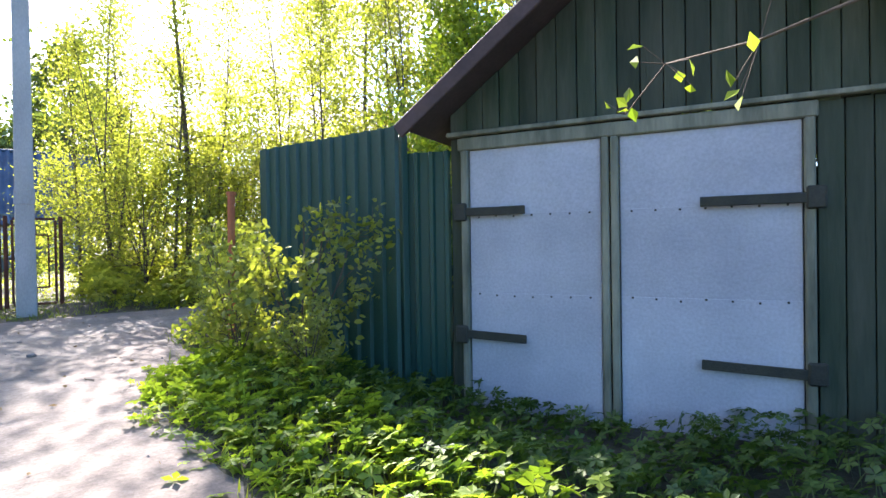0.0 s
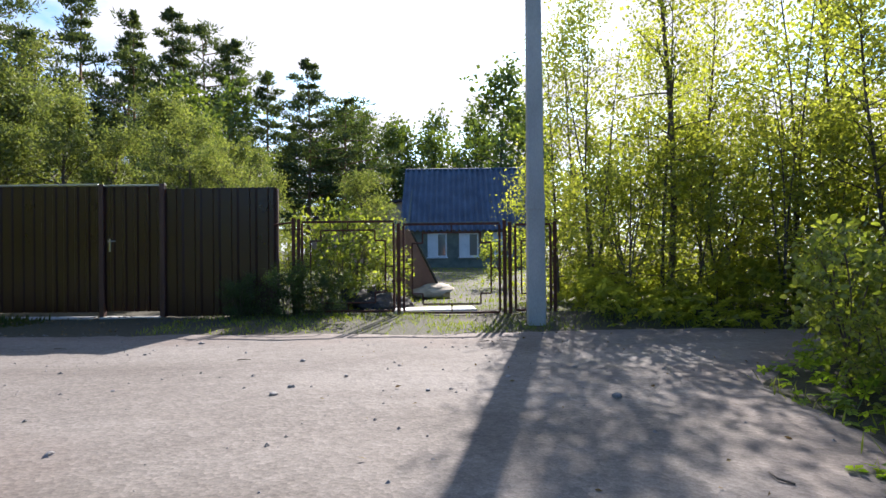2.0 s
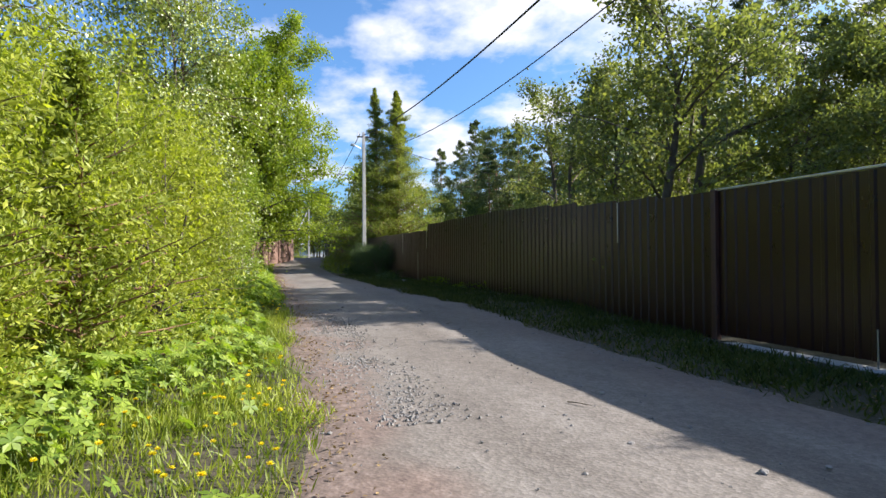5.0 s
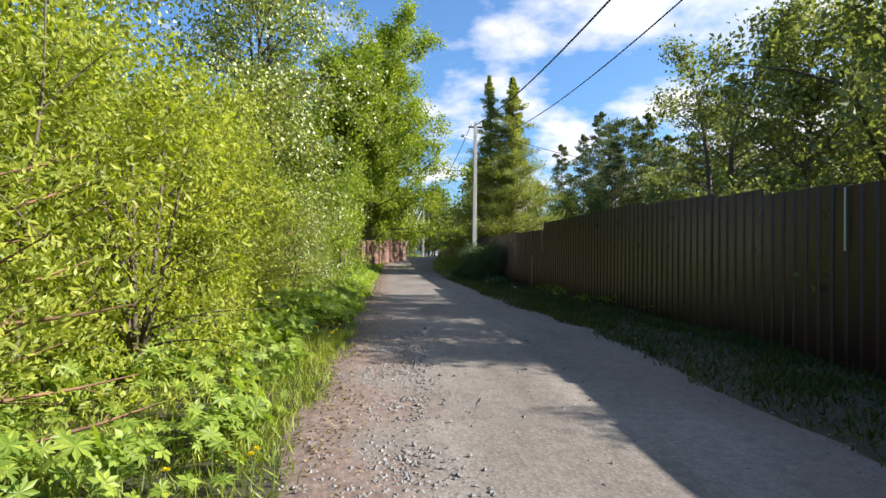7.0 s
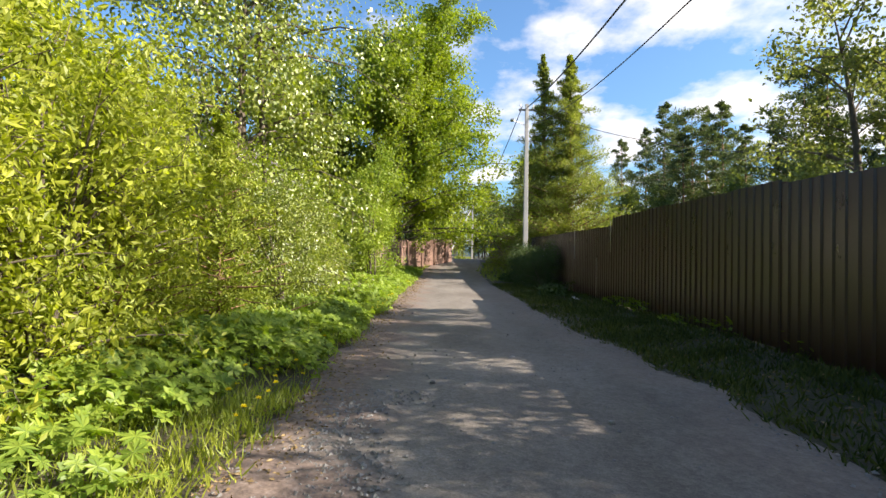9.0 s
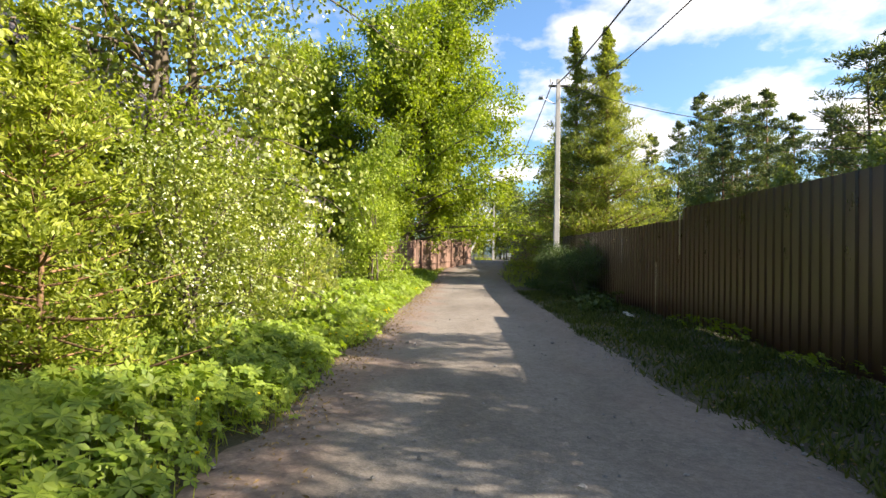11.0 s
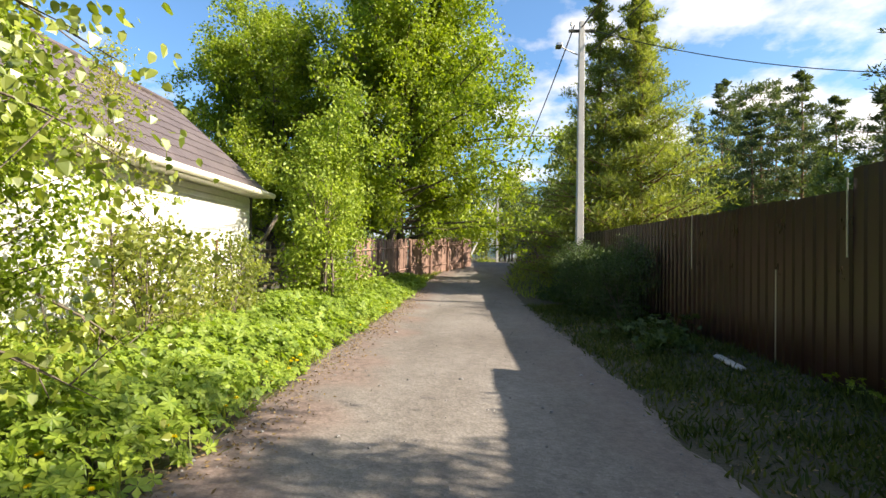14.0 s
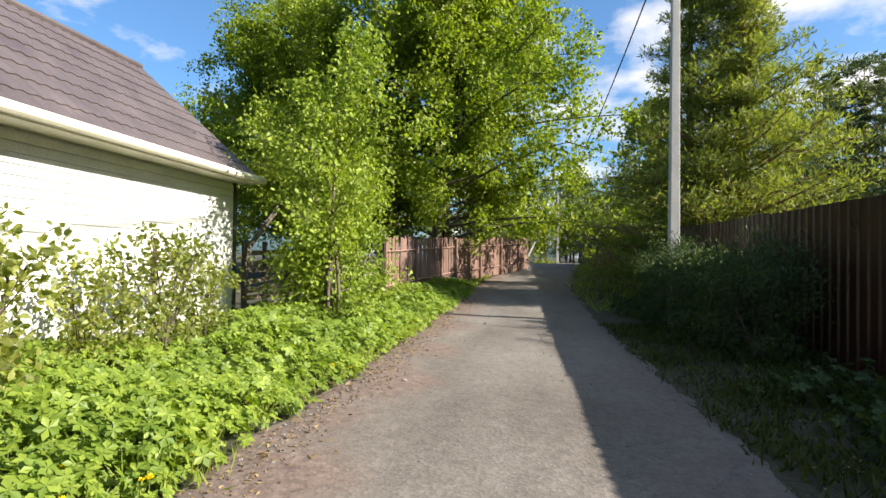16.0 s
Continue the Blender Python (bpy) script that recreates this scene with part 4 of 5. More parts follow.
def white_house():
    e = thing("white_house", "single-storey white sided house with dark metal tile roof", "house")
    x0, x1, yf, yb, eave, ridge_y, ridge = -31.7, -20.8, 1.6, -2.4, 2.83, -0.4, 4.95
    part("wall", box(x1 - x0 - 0.02, 0.16, 2.75, ((x0 + x1) / 2, yf - 0.08, 1.47), 0.004), SIDING, e)
    part("wall", box(x1 - x0 - 0.02, 0.16, 2.75, ((x0 + x1) / 2, yb + 0.08, 1.47), 0.004), SIDING, e)
    for x in (x0 + 0.08, x1 - 0.08):
        part("wall", box(0.16, yf - yb - 0.33, 2.75, (x, (yf + yb) / 2, 1.47), 0.004), SIDING, e)
        bm = bmesh.new()
        tri = ((yf, eave), (yb, eave), (ridge_y, ridge - 0.05))
        vs = [bm.verts.new((x + s, y, z)) for s in (-0.06, 0.06) for y, z in tri]
        bm.faces.new(vs[:3]); bm.faces.new(vs[3:][::-1])
        for a, b in ((0, 1), (1, 2), (2, 0)):
            bm.faces.new((vs[a], vs[b], vs[b + 3], vs[a + 3]))
        part("gable", bm, SIDING, e)
    part("plinth", box(x1 - x0 + 0.06, 0.1, 0.45, ((x0 + x1) / 2, yf + 0.02, 0.2), 0.01), CONCRETE, e)
    # horizontal siding boards on the road side
    z = 0.45
    board = bmesh.new()
    box(x1 - x0, 0.02, 0.112, (0, 0, 0.056), 0.003, board)
    for v in board.verts:
        v.co.y += 0.012 * (0.11 - v.co.z) / 0.11
    me = bpy.data.meshes.new("siding_board")
    board.to_mesh(me); board.free(); me.materials.append(SIDING)
    while z < 2.68:
        attach("siding_board", me, e, m=pose((x0 + x1) / 2, yf + 0.012, z))
        z += 0.114
    part("corner_trim", box(0.09, 0.09, 2.5, (x0 - 0.005, yf + 0.01, 1.55), 0.006), HINGE, e, "dark corner trim")
    for s, y_e in ((1, yf + 0.42), (-1, yb - 0.42)):
        ln = math.hypot(ridge_y - y_e, ridge - eave)
        ang = math.degrees(math.atan2(ridge - eave, abs(ridge_y - y_e)))
        m = pose(x1 + 0.15, ridge_y, ridge, ang, 0, 180) if s > 0 else pose(x0 - 0.15, ridge_y, ridge, ang, 0, 0)
        attach("roof_tiles", tiled_slope("roof_tiles", x1 - x0 + 0.3, ln, ROOF_TILE), e, "dark brown pressed metal roof tiles", m)
    part("ridge_cap", rod(bmesh.new(), (x0 - 0.15, ridge_y, ridge + 0.02), (x1 + 0.15, ridge_y, ridge + 0.02), 0.07), ROOF_TILE, e)
    part("soffit", box(x1 - x0 + 0.28, 0.42, 0.03, ((x0 + x1) / 2, yf + 0.21, eave - 0.06), 0.004), CREAM, e, "cream boarded soffit")
    part("fascia", box(x1 - x0 + 0.3, 0.025, 0.14, ((x0 + x1) / 2, yf + 0.425, eave - 0.02), 0.004), CREAM, e)
    bm = rod(bmesh.new(), (x0 - 0.16, yf + 0.5, eave - 0.02), (x1 + 0.16, yf + 0.5, eave - 0.01), 0.065, sides=12)
    part("gutter", bm, CREAM, e, "cream half-round gutter")
    for y in (yf + 0.42, yb - 0.42):
        bm = rod(bmesh.new(), (x0 - 0.14, y, eave - 0.03), (x0 - 0.14, ridge_y, ridge - 0.03), 0.05, sides=4)
        part("verge_board", bm, ROOF_TILE, e)
    for x in (-28.9, -26.6):
        p = thing("vine_post", "short rusty iron post against the white house", "post", "posts by the white house", at=(x, 2.15, gz(x, 2.15)))
        part("tube", rod(bmesh.new(), (0, 0, -0.1), (0.01, 0, 1.5), 0.025), RUST, p)


# ---- wooden fences by the white house and beyond ----
def plank_fence(name, label, a, b, height, mat, w=0.115, gap=0.01, lean=0.02, seed=1, ragged=0.03):
    e = thing(name, label, "fence", kind="structure")
    rng = np.random.default_rng(seed)
    a, b = Vector((*a, 0)), Vector((*b, 0))
    d = (b - a).normalized()
    turn = math.degrees(math.atan2(d.y, d.x))
    n = int((b - a).length / (w + gap))
    bm = box(w, 0.022, 1.0, (0, 0, 0.5), 0.003)
    me = bpy.data.meshes.new("plank")
    bm.to_mesh(me); bm.free(); me.materials.append(mat)
    for i in range(n):
        p = a + d * (i + 0.5) * (w + gap)
        attach("plank", me, e, m=pose(p.x, p.y, gz(p.x, p.y) + 0.04, rng.normal() * lean * 20, rng.normal() * lean * 40, turn) @ Matrix.Diagonal((1, 1, height + rng.normal() * ragged, 1)))
    nrm = Vector((-d.y, d.x, 0)) * (0.04 if d.x < 0 else -0.04)
    for f in (0.25, 0.8):
        za, zb = gz(a.x, a.y) + f * height, gz(b.x, b.y) + f * height
        part("rail", rod(bmesh.new(), a - nrm + Vector((0, 0, za)), b - nrm + Vector((0, 0, zb)), 0.03, sides=4), mat, e)
    k = 0
    while k * 2.4 < (b - a).length:
        p = a + d * k * 2.4 - nrm * 2
        part("post", rod(bmesh.new(), (p.x, p.y, gz(p.x, p.y) - 0.2), (p.x, p.y, gz(p.x, p.y) + height), 0.05, sides=6), mat, e)
        k += 1


def far_fences():
    plank_fence("wall_plank_fence_1", "weathered red-brown wooden plank fence in dappled shade", (-37.2, 2.9), (-43.6, 4.0), 1.75, WOOD_RED, 0.1, 0.02, 0.03, 2)
    plank_fence("wall_plank_fence_2", "sunlit red-brown wooden plank fence at the bend", (-43.65, 4.05), (-52.2, 6.9), 1.72, WOOD_RED, 0.115, 0.008, 0.01, 3)
    plank_fence("wall_plank_fence_3", "old grey leaning picket fence beside the house", (-33.6, 1.75), (-37.0, 2.8), 1.35, WOOD_OLD, 0.07, 0.06, 0.12, 4, 0.14)
    # lattice of old boards between the house corner and the picket fence
    e = thing("wall_board_lattice", "dark old horizontal board lattice leaning by the house corner", "fence", kind="structure")
    rng = np.random.default_rng(8)
    for k in range(8):
        z = 0.35 + k * 0.17
        part("board", box(2.0, 0.025, 0.09, (-32.85, 1.75 + 0.01 * rng.normal(), z), 0.004, None, pose(0, 0, 0, 0, rng.normal() * 2.5, 0)), WOOD_OLD, e)
    for x in (-31.95, -32.8, -33.7):
        part("post", rod(bmesh.new(), (x, 1.7, 0.0), (x + 0.05 * rng.normal(), 1.7, 1.75), 0.05, sides=6), WOOD_OLD, e)
    part("brace", rod(bmesh.new(), (-33.9, 2.1, 0.1), (-33.5, 2.0, 1.45), 0.06, sides=6), WOOD_OLD, e)
    part("board", box(1.6, 0.03, 0.12, (-32.6, 1.72, 2.0), 0.004, None, pose(0, 0, 0, 0, 35, 0)), WOOD_OLD, e)


garage()
green_fence()
yard_gate()
summer_house()
white_house()
far_fences()


# ---- trees and shrubs ----
HIDE = []


def prototype(ob):
    HIDE.append(ob)
    return ob


def discard(ob):
    for o in (*ob.children_recursive, ob):
        bpy.data.objects.remove(o)


R = np.random.default_rng


def pine_crown(h):
    return 0.06 + 1.05 * max(0.0, 1 - h) ** 0.7 * smooth(0.35 + h * 3) * (0.78 + 0.22 * math.sin(h * 30))


def sparse(h):
    return column(h) * (1.1 - 0.6 * h)


apple = [prototype(grow("apple_tree", "leafy old apple tree behind the brown fence", "tree", R(20 + i), 6.4, 0.06, 2.6, dome, 50, 8, 35, 0.105, 0.65, 0.14, 38, 0.25, 0.14,
                        1 if i else 2, 0.2, BARK, LEAF_APPLE, 0.1, 0.5, "garden trees behind the fence")) for i in range(2)]
thicket = [prototype(grow("young_alder", "slender backlit young roadside tree in a thicket", "tree", R(40 + i), 6.2, 0.05, 1.25, sparse, 40, 6, 14, 0.068, 0.75, 0.15, 40, 0.2, 0.036,
                          1 if i else 3, 0.12, BARK, LEAF_THICKET, 0.1, 0.3, "roadside thicket")) for i in range(3)]
sapling = prototype(grow("tall_birch_sapling", "thin tall young birch with sparse leaves", "tree", R(47), 8.2, 0.25, 1.3, cone, 40, 5, 7, 0.08, 0.7, 0.1, 35, 0.2, 0.06, 1, 0, BARK, LEAF_THICKET, 0.2, 0.2, "roadside thicket"))
birch = prototype(grow("birch_tree", "tall birch with fine drooping glossy leaves", "tree", R(51), 10.5, 0.06, 3.0, column, 110, 13, 26, 0.085, 0.72, 0.24, 40, 0.5, 0.13, 3, 0.1, BARK, LEAF_BIRCH, 0.9, 0.5, "", True))
maple = prototype(grow("maple_tree", "large dense bright green maple tree", "tree", R(61), 15.2, 0.13, 6.6, dome, 160, 13, 68, 0.155, 0.85, 0.2, 38, 0.22, 0.34, 4, 0.12, BARK, LEAF_MAPLE, 0.2, 0.6))
conifer = prototype(grow_pine("pine_tree", "big soft-needled olive-green pine behind the fence", R(71), 11.4, 0.05, 3.7, lambda h: max(0.02, 1 - h) ** 0.95, 200, 9, 48, 0.18, 0.036, 0.55, 9, 0.2, NEEDLE_LARCH, "", 0.12, 1.5))
spruce = prototype(grow_pine("spruce_tree", "tall pointed spruce with drooping dark twigs", R(73), 11.6, 0.04, 3.3, lambda h: max(0.02, 1 - h) ** 0.95, 170, 8, 40, 0.16, 0.034, 0.45, -5, 0.17, NEEDLE_LARCH, "", 0.12, 1.5))
young_spruce = [prototype(grow_pine("young_spruce", "young spruce with bright yellow-green new shoots", R(75 + i), 3.2, 0.02, 1.3, lambda h: cone(h) + 0.02, 95, 7, 30, 0.075, 0.024, 0.2, 10, 0.03, NEEDLE_NEW, "young spruces on the verge", 0.1)) for i in range(2)]
pines = [prototype(grow_pine("pine_tree", "tall dark forest pine with a high layered crown", R(80 + i), 17.5, (0.3, 0.2, 0.4)[i], (3.6, 3.5, 4.0)[i], (pine_crown, lambda h: 0.1 + 0.95 * (1 - h) ** 0.75, umbrella)[i],
                             (42, 48, 36)[i], 5, 32, 0.38, 0.11, 0.85, 8, 0.17, NEEDLE_PINE, "pine wood")) for i in range(3)]
broad = [prototype(grow("birch_tree", "leafy forest birch before the pines", "tree", R(90 + i), 9.5, 0.12, 2.4, dome, 40, 6, 9, 0.3, 0.7, 0.28, 40, 0.2, 0.12, 1, 0, BARK, LEAF_WOOD, 0.2, 0.5, "wood edge trees")) for i in range(2)]
hedge = [prototype(grow("hedge_shrub", "dense sunlit yellow-green shrub on the verge", "shrub", R(100 + i), 3.1, 0.04, 1.25, dome, 48, 9, 23, 0.08, 0.4, 0.13, 40, 0.25, 0.07, 6, 0.22, BARK, LEAF_HEDGE, 0.2, 0.2, "verge shrubs")) for i in range(3)]
young = prototype(grow("young_maple", "bushy young maple with yellow-green leaves", "tree", R(110), 4.9, 0.06, 1.35, column, 60, 9, 27, 0.085, 0.6, 0.15, 45, 0.25, 0.07, 5, 0.1, BARK, LEAF_YOUNG, 0.5, 0.3, "", True))
shade = [prototype(grow("mixed_shrub", "tangled green shrub with small white blossom", "shrub", R(115 + i), 2.9, 0.05, 1.3, dome, 54, 9, 26, 0.06, 0.6, 0.15, 40, 0.3, 0.08, 5, 0.22, BARK, LEAF_MAPLE if i else LEAF_BIRCH, 0.3, 0.25, "mixed verge shrubs", True)) for i in range(2)]
bush = [prototype(grow("low_shrub", "low shrub by the fence, its leaves coloured dark for the shade", "shrub", R(120 + i), 1.25, 0.05, 0.85, dome, 36, 8, 30, 0.06, 0.28, 0.09, 45, 0.2, 0.03, 6, 0.35, BARK, LEAF_FENCE_SHADE, 0.2, 0.1, "low shrubs along the fence")) for i in range(2)]
brush = [prototype(grow("thicket_bush", "dense backlit bush at the foot of the thicket", "shrub", R(125 + i), 2.9, 0.04, 1.15, dome, 40, 7, 17, 0.07, 0.7, 0.13, 42, 0.2, 0.04, 6, 0.2, BARK, LEAF_THICKET, 0.1, 0.2, "roadside thicket")) for i in range(2)]
currant = [prototype(grow("sunlit_shrub", "young shrub with backlit yellowish leaves", "shrub", R(130 + i), 1.2, 0.1, 0.55, dome, 24, 6, 9, 0.064, 0.58, 0.05, 45, 0.2, 0.02, 6, 0.28, BARK, LEAF_SHRUB, 0.2, 0.1, "shrubs by the green fence", True)) for i in range(2)]

for ob in shade:
    crown = [c for c in ob.children if c.name.startswith("crown")][0]
    co = np.zeros(len(crown.data.vertices) * 3, dtype=np.float32)
    crown.data.vertices.foreach_get("co", co)
    rb = R(119)
    spots = co.reshape(-1, 3)[rb.integers(0, len(co) // 3, 90)].astype(float)
    spots = np.repeat(spots, 5, axis=0) + rb.normal(size=(450, 3)) * 0.025
    attach("blossom", leaf_mesh("blossom", spots, rb.normal(size=(450, 3)), 0.03, 0.028, BLOSSOM, rb), ob, "small white blossom")

rt = R(7)
# garden behind the brown fence
for i, (x, y, s) in enumerate(((-15.1, 13.6, 1.1), (-12.4, 15.6, 0.74), (-20.0, 13.4, 0.93), (-17.3, 13.2, 0.9), (-16.6, 15.6, 0.95), (-10.0, 15.0, 0.66), (-9.0, 14.2, 0.55), (-7.4, 14.6, 0.6), (-6.2, 13.4, 0.5), (-6.4, 16.0, 0.55), (-5.3, 12.6, 0.42),
                               (-11.3, 14.6, 0.55), (-13.6, 15.2, 0.82), (-19.0, 16.5, 0.9), (-12.2, 17.0, 0.9), (-8.6, 17.0, 0.75), (-3.0, 13.0, 0.36), (-26.5, 24.0, 0.9), (-31.0, 25.0, 0.95), (-23.0, 23.0, 1.0))):
    plant(apple[i % 2], x, y, s, 67 * i)
# thicket east of the pole
k = 0
for x, y, s in ((1.3, 11.3, 1.0), (2.2, 10.6, 0.88), (3.2, 11.4, 0.88), (4.2, 10.6, 1.05), (5.3, 11.3, 1.2), (4.7, 9.6, 0.95), (6.3, 10.2, 1.25), (2.7, 12.7, 0.8), (1.7, 13.6, 0.95), (4.2, 13.2, 0.9), (6.0, 12.8, 1.3), (7.4, 11.2, 1.35), (3.6, 9.9, 0.75),
                (0.9, 12.4, 0.8), (5.6, 8.6, 1.1), (6.9, 8.9, 1.3), (8.3, 9.6, 1.4), (7.6, 7.6, 1.3), (5.2, 7.4, 1.0), (9.2, 8.2, 1.45), (8.6, 6.2, 1.4), (6.4, 6.4, 1.25), (10.4, 7.2, 1.5), (2.0, 16.0, 1.1), (4.5, 15.5, 1.0), (7.5, 14.5, 1.4)):
    plant(thicket[k % 3], x, y, s, 41 * k, (0.86 + 0.15 * (k % 3)) if x < 4 else 0.97)
    k += 1
for x, y, s in ((2.3, 11.0, 1.0), (6.8, 11.6, 1.15), (8.2, 8.0, 1.2)):
    plant(sapling, x, y, s, x * 50)
for x, y, s in ((7.6, 5.0, 0.95), (9.6, 3.5, 1.0), (10.5, 6.0, 1.05)):
    plant(broad[0], x, y, s, x * 70)
for x, y, s in ((1.7, 10.7, 0.9), (2.7, 10.3, 0.85), (3.4, 11.2, 1.1), (4.5, 10.1, 0.95), (5.4, 10.7, 1.2), (4.0, 12.2, 1.2), (2.0, 12.2, 1.1), (6.6, 9.6, 1.1), (5.4, 9.2, 0.9), (7.2, 8.3, 1.2), (6.2, 7.8, 1.0), (6.6, 12.2, 1.3), (1.0, 13.4, 0.9), (4.6, 7.9, 0.8)):
    plant(brush[k % 2], x, y, s, 77 * k)
    k += 1
# shrubs before the green fence
for x, y, s in ((1.5, 3.5, 0.92), (1.2, 3.9, 0.72), (1.3, 4.4, 0.5), (1.55, 5.3, 0.55), (1.35, 3.1, 0.45), (1.7, 5.9, 0.9), (2.1, 6.6, 0.9), (-26.2, 2.6, 1.3), (-27.4, 2.5, 1.0), (-28.3, 2.7, 1.25), (-29.4, 2.5, 1.1), (-25.3, 3.0, 1.3)):
    plant(currant[k % 2], x, y, s, 73 * k)
    k += 1
# small tree on the lawn before the summer house
plant(currant[0], 0.25, 16.6, 1.25, 40)
# shrubs at the yard gate
for x, y, s in ((-2.9, 11.3, 1.1), (-3.6, 10.9, 0.7), (-2.2, 11.6, 0.8), (-3.3, 12.4, 1.3)):
    plant(currant[k % 2], x, y, s * 1.15, 50 * k)
    k += 1
for x, y, s in ((-3.5, 10.05, 0.55), (-4.2, 10.1, 0.45), (-3.0, 10.2, 0.5)):
    plant(bush[k % 2], x, y, s, 50 * k)
    k += 1
# verge hedge on the south side
for x, y, s in ((-8.6, 2.2, 0.9), (-9.9, 2.0, 0.95), (-10.4, 1.4, 1.1), (-11.6, 2.6, 1.0), (-12.6, 3.2, 0.9), (-12.8, 1.5, 1.2), (-14.0, 2.7, 1.0), (-15.2, 2.9, 0.98), (-15.0, 1.2, 1.2), (-16.6, 2.6, 1.0), (-17.8, 1.9, 0.92), (-17.3, 1.2, 1.2), (-7.4, 1.4, 0.85), (-6.6, 0.2, 0.9), (-19.3, 1.6, 1.05)):
    plant(hedge[k % 3], x, y, s, 59 * k)
    k += 1
for x, y, s in ((-18.2, 3.1, 0.95), (-10.4, 3.0, 0.95), (-8.9, 2.7, 0.75), (-16.0, 3.0, 0.8)):
    plant(young_spruce[k % 2], x, y, s, 59 * k)
    k += 1
plant(birch, -21.5, 2.3, 1.0, 20)
plant(birch, -17.8, -0.8, 0.95, 140)
plant(birch, -13.2, -2.2, 0.85, 250)
plant(young, 5.2, 5.9, 0.95, 10)
plant(young, -22.9, 3.1, 0.62, 90)
plant(thicket[1], -25.0, 2.8, 0.55, 30)
plant(young, -31.7, 3.4, 1.0, 0)
plant(young, -33.6, 2.9, 0.8, 200)
plant(maple, -45.8, 3.2, 1.0, 30)
plant(maple, -46.0, -3.0, 0.82, 160)
for x, y, s in ((-50, 3.6, 0.5), (-53, 2.0, 0.62), (-48.6, 0.6, 0.6), (-56, 4.5, 0.6)):
    plant(broad[k % 2], x, y, s, 57 * k)
    k += 1
# mixed shrubs that hide the house until close by
for x, y, s in ((-19.8, 3.4, 0.75), (-20.6, 2.2, 1.0), (-21.9, 3.3, 0.65), (-21.8, 0.8, 1.1)):
    plant(shade[k % 2], x, y, s, 83 * k)
    k += 1
for x, y, s in ((-58, 11.2, 1.2), (-60, 13.5, 1.6), (-63, 11.5, 1.3), (-70, 12, 1.9), (-74, 8.5, 2.0), (-72, 5.5, 1.6), (-58, 6.4, 0.9), (-62, 5.2, 1.3), (-66, 4.0, 1.6), (-56, 3.5, 1.5), (-77, 11, 2.2), (-50, 11.5, 1.0), (-54.5, 11.4, 1.1)):
    plant(broad[k % 2], x, y, s * 0.38, 83 * k)
    k += 1
for x, y, s in ((-71, 5.5, 1.3), (-72, 7.6, 1.5), (-73, 13.5, 1.7), (-70, 14.5, 1.4), (-75, 10.5, 1.6), (-68.5, 13.2, 1.1), (-63, 12.8, 1.0), (-60, 11.4, 0.8)):
    plant(brush[k % 2], x, y, s, 83 * k)
    k += 1
# around the second pole
plant(conifer, -38.6, 12.5, 1.0, 0)
plant(spruce, -38.9, 11.2, 1.0, 0)
plant(conifer, -43.5, 11.3, 0.5, 100)
plant(conifer, -40.6, 10.9, 0.42, 200)
plant(broad[1], -48, 12.5, 0.8, 100)
plant(broad[0], -52, 12.5, 0.8, 200)
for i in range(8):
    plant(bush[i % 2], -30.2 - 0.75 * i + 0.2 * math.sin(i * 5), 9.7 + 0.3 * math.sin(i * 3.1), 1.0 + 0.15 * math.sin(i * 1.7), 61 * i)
# far woods
for i in range(24):
    x = -98 + i * 3.8 + rt.normal() * 0.8
    y = 39 + 9 * rt.random() + (4 if x > -8 else 0)
    tall = (0.78 - 0.2 * smooth((x + 17) / 10)) * (0.8 + 0.3 * rt.random())
    plant(pines[i % 3], x, y, 0.9 + 0.15 * rt.random(), 360 * rt.random(), tall, 0.0)
for i, (x, y, h) in enumerate(((-97, 34, 20), (-87, 34, 19.5), (-78.8, 34, 20.8), (-71.5, 34, 17.8), (-66, 34, 17.3), (-61.7, 34, 14), (-56, 34, 13), (-53.2, 34, 16), (-50.8, 34, 16.8), (-43.6, 42, 20.4), (-39.5, 42, 22.5), (-36, 42, 20.8),
                               (-28.6, 42, 21), (-24.4, 42, 18.9), (-21.9, 42, 19), (-20.2, 42, 17.6), (-17.1, 42, 16.7), (-14.4, 42, 14.2), (-12, 42, 15.1), (-9.4, 42, 12.2), (-82, 37, 20), (-74, 37, 18.5), (-68, 31, 14.5), (-32, 40, 17), (-26.5, 45, 18), (-47, 36, 16))):
    plant(pines[(1, 0, 1, 2)[i % 4]], x, y, 0.8 + 0.016 * h, 97 * i, h / 17.5 / (0.8 + 0.016 * h), 0.0)
for i, (x, y, s) in enumerate(((-9, 50, 1.3), (-6, 51, 1.25), (-3, 50, 1.1), (0.5, 52, 1.3), (6, 50, 1.2), (-14, 33, 1.05))):
    plant(broad[i % 2], x, y, s, 71 * i, 1.0, 0.0)
for i in range(30):
    x = -85 + i * 3.75 + rt.normal() * 0.8
    plant(broad[i % 2], x, 27 + 4 * rt.random() + (22 if x > -13 else 0), 0.62 + 0.3 * rt.random(), 360 * rt.random(), 1.0, 0.0)
plant(broad[1], 2.9, 44, 1.5, 10)
for i in range(10):
    plant(broad[i % 2], -17 + 2.7 * i, 54 + 3 * (i % 2), 1.05 + 0.2 * (i % 3), 67 * i, 1.0, 0.0)
for i in range(9):
    plant(broad[i % 2], -77 - 2 * (i % 2), 2.5 + 1.9 * i, 0.55 + 0.12 * (i % 3), 47 * i)
for i in range(12):
    a = i / 11
    plant(broad[i % 2], -72 - 5 * rt.random(), -14 + 46 * a, 0.8 + 0.3 * rt.random(), 360 * rt.random(), 1.0, 0.9)
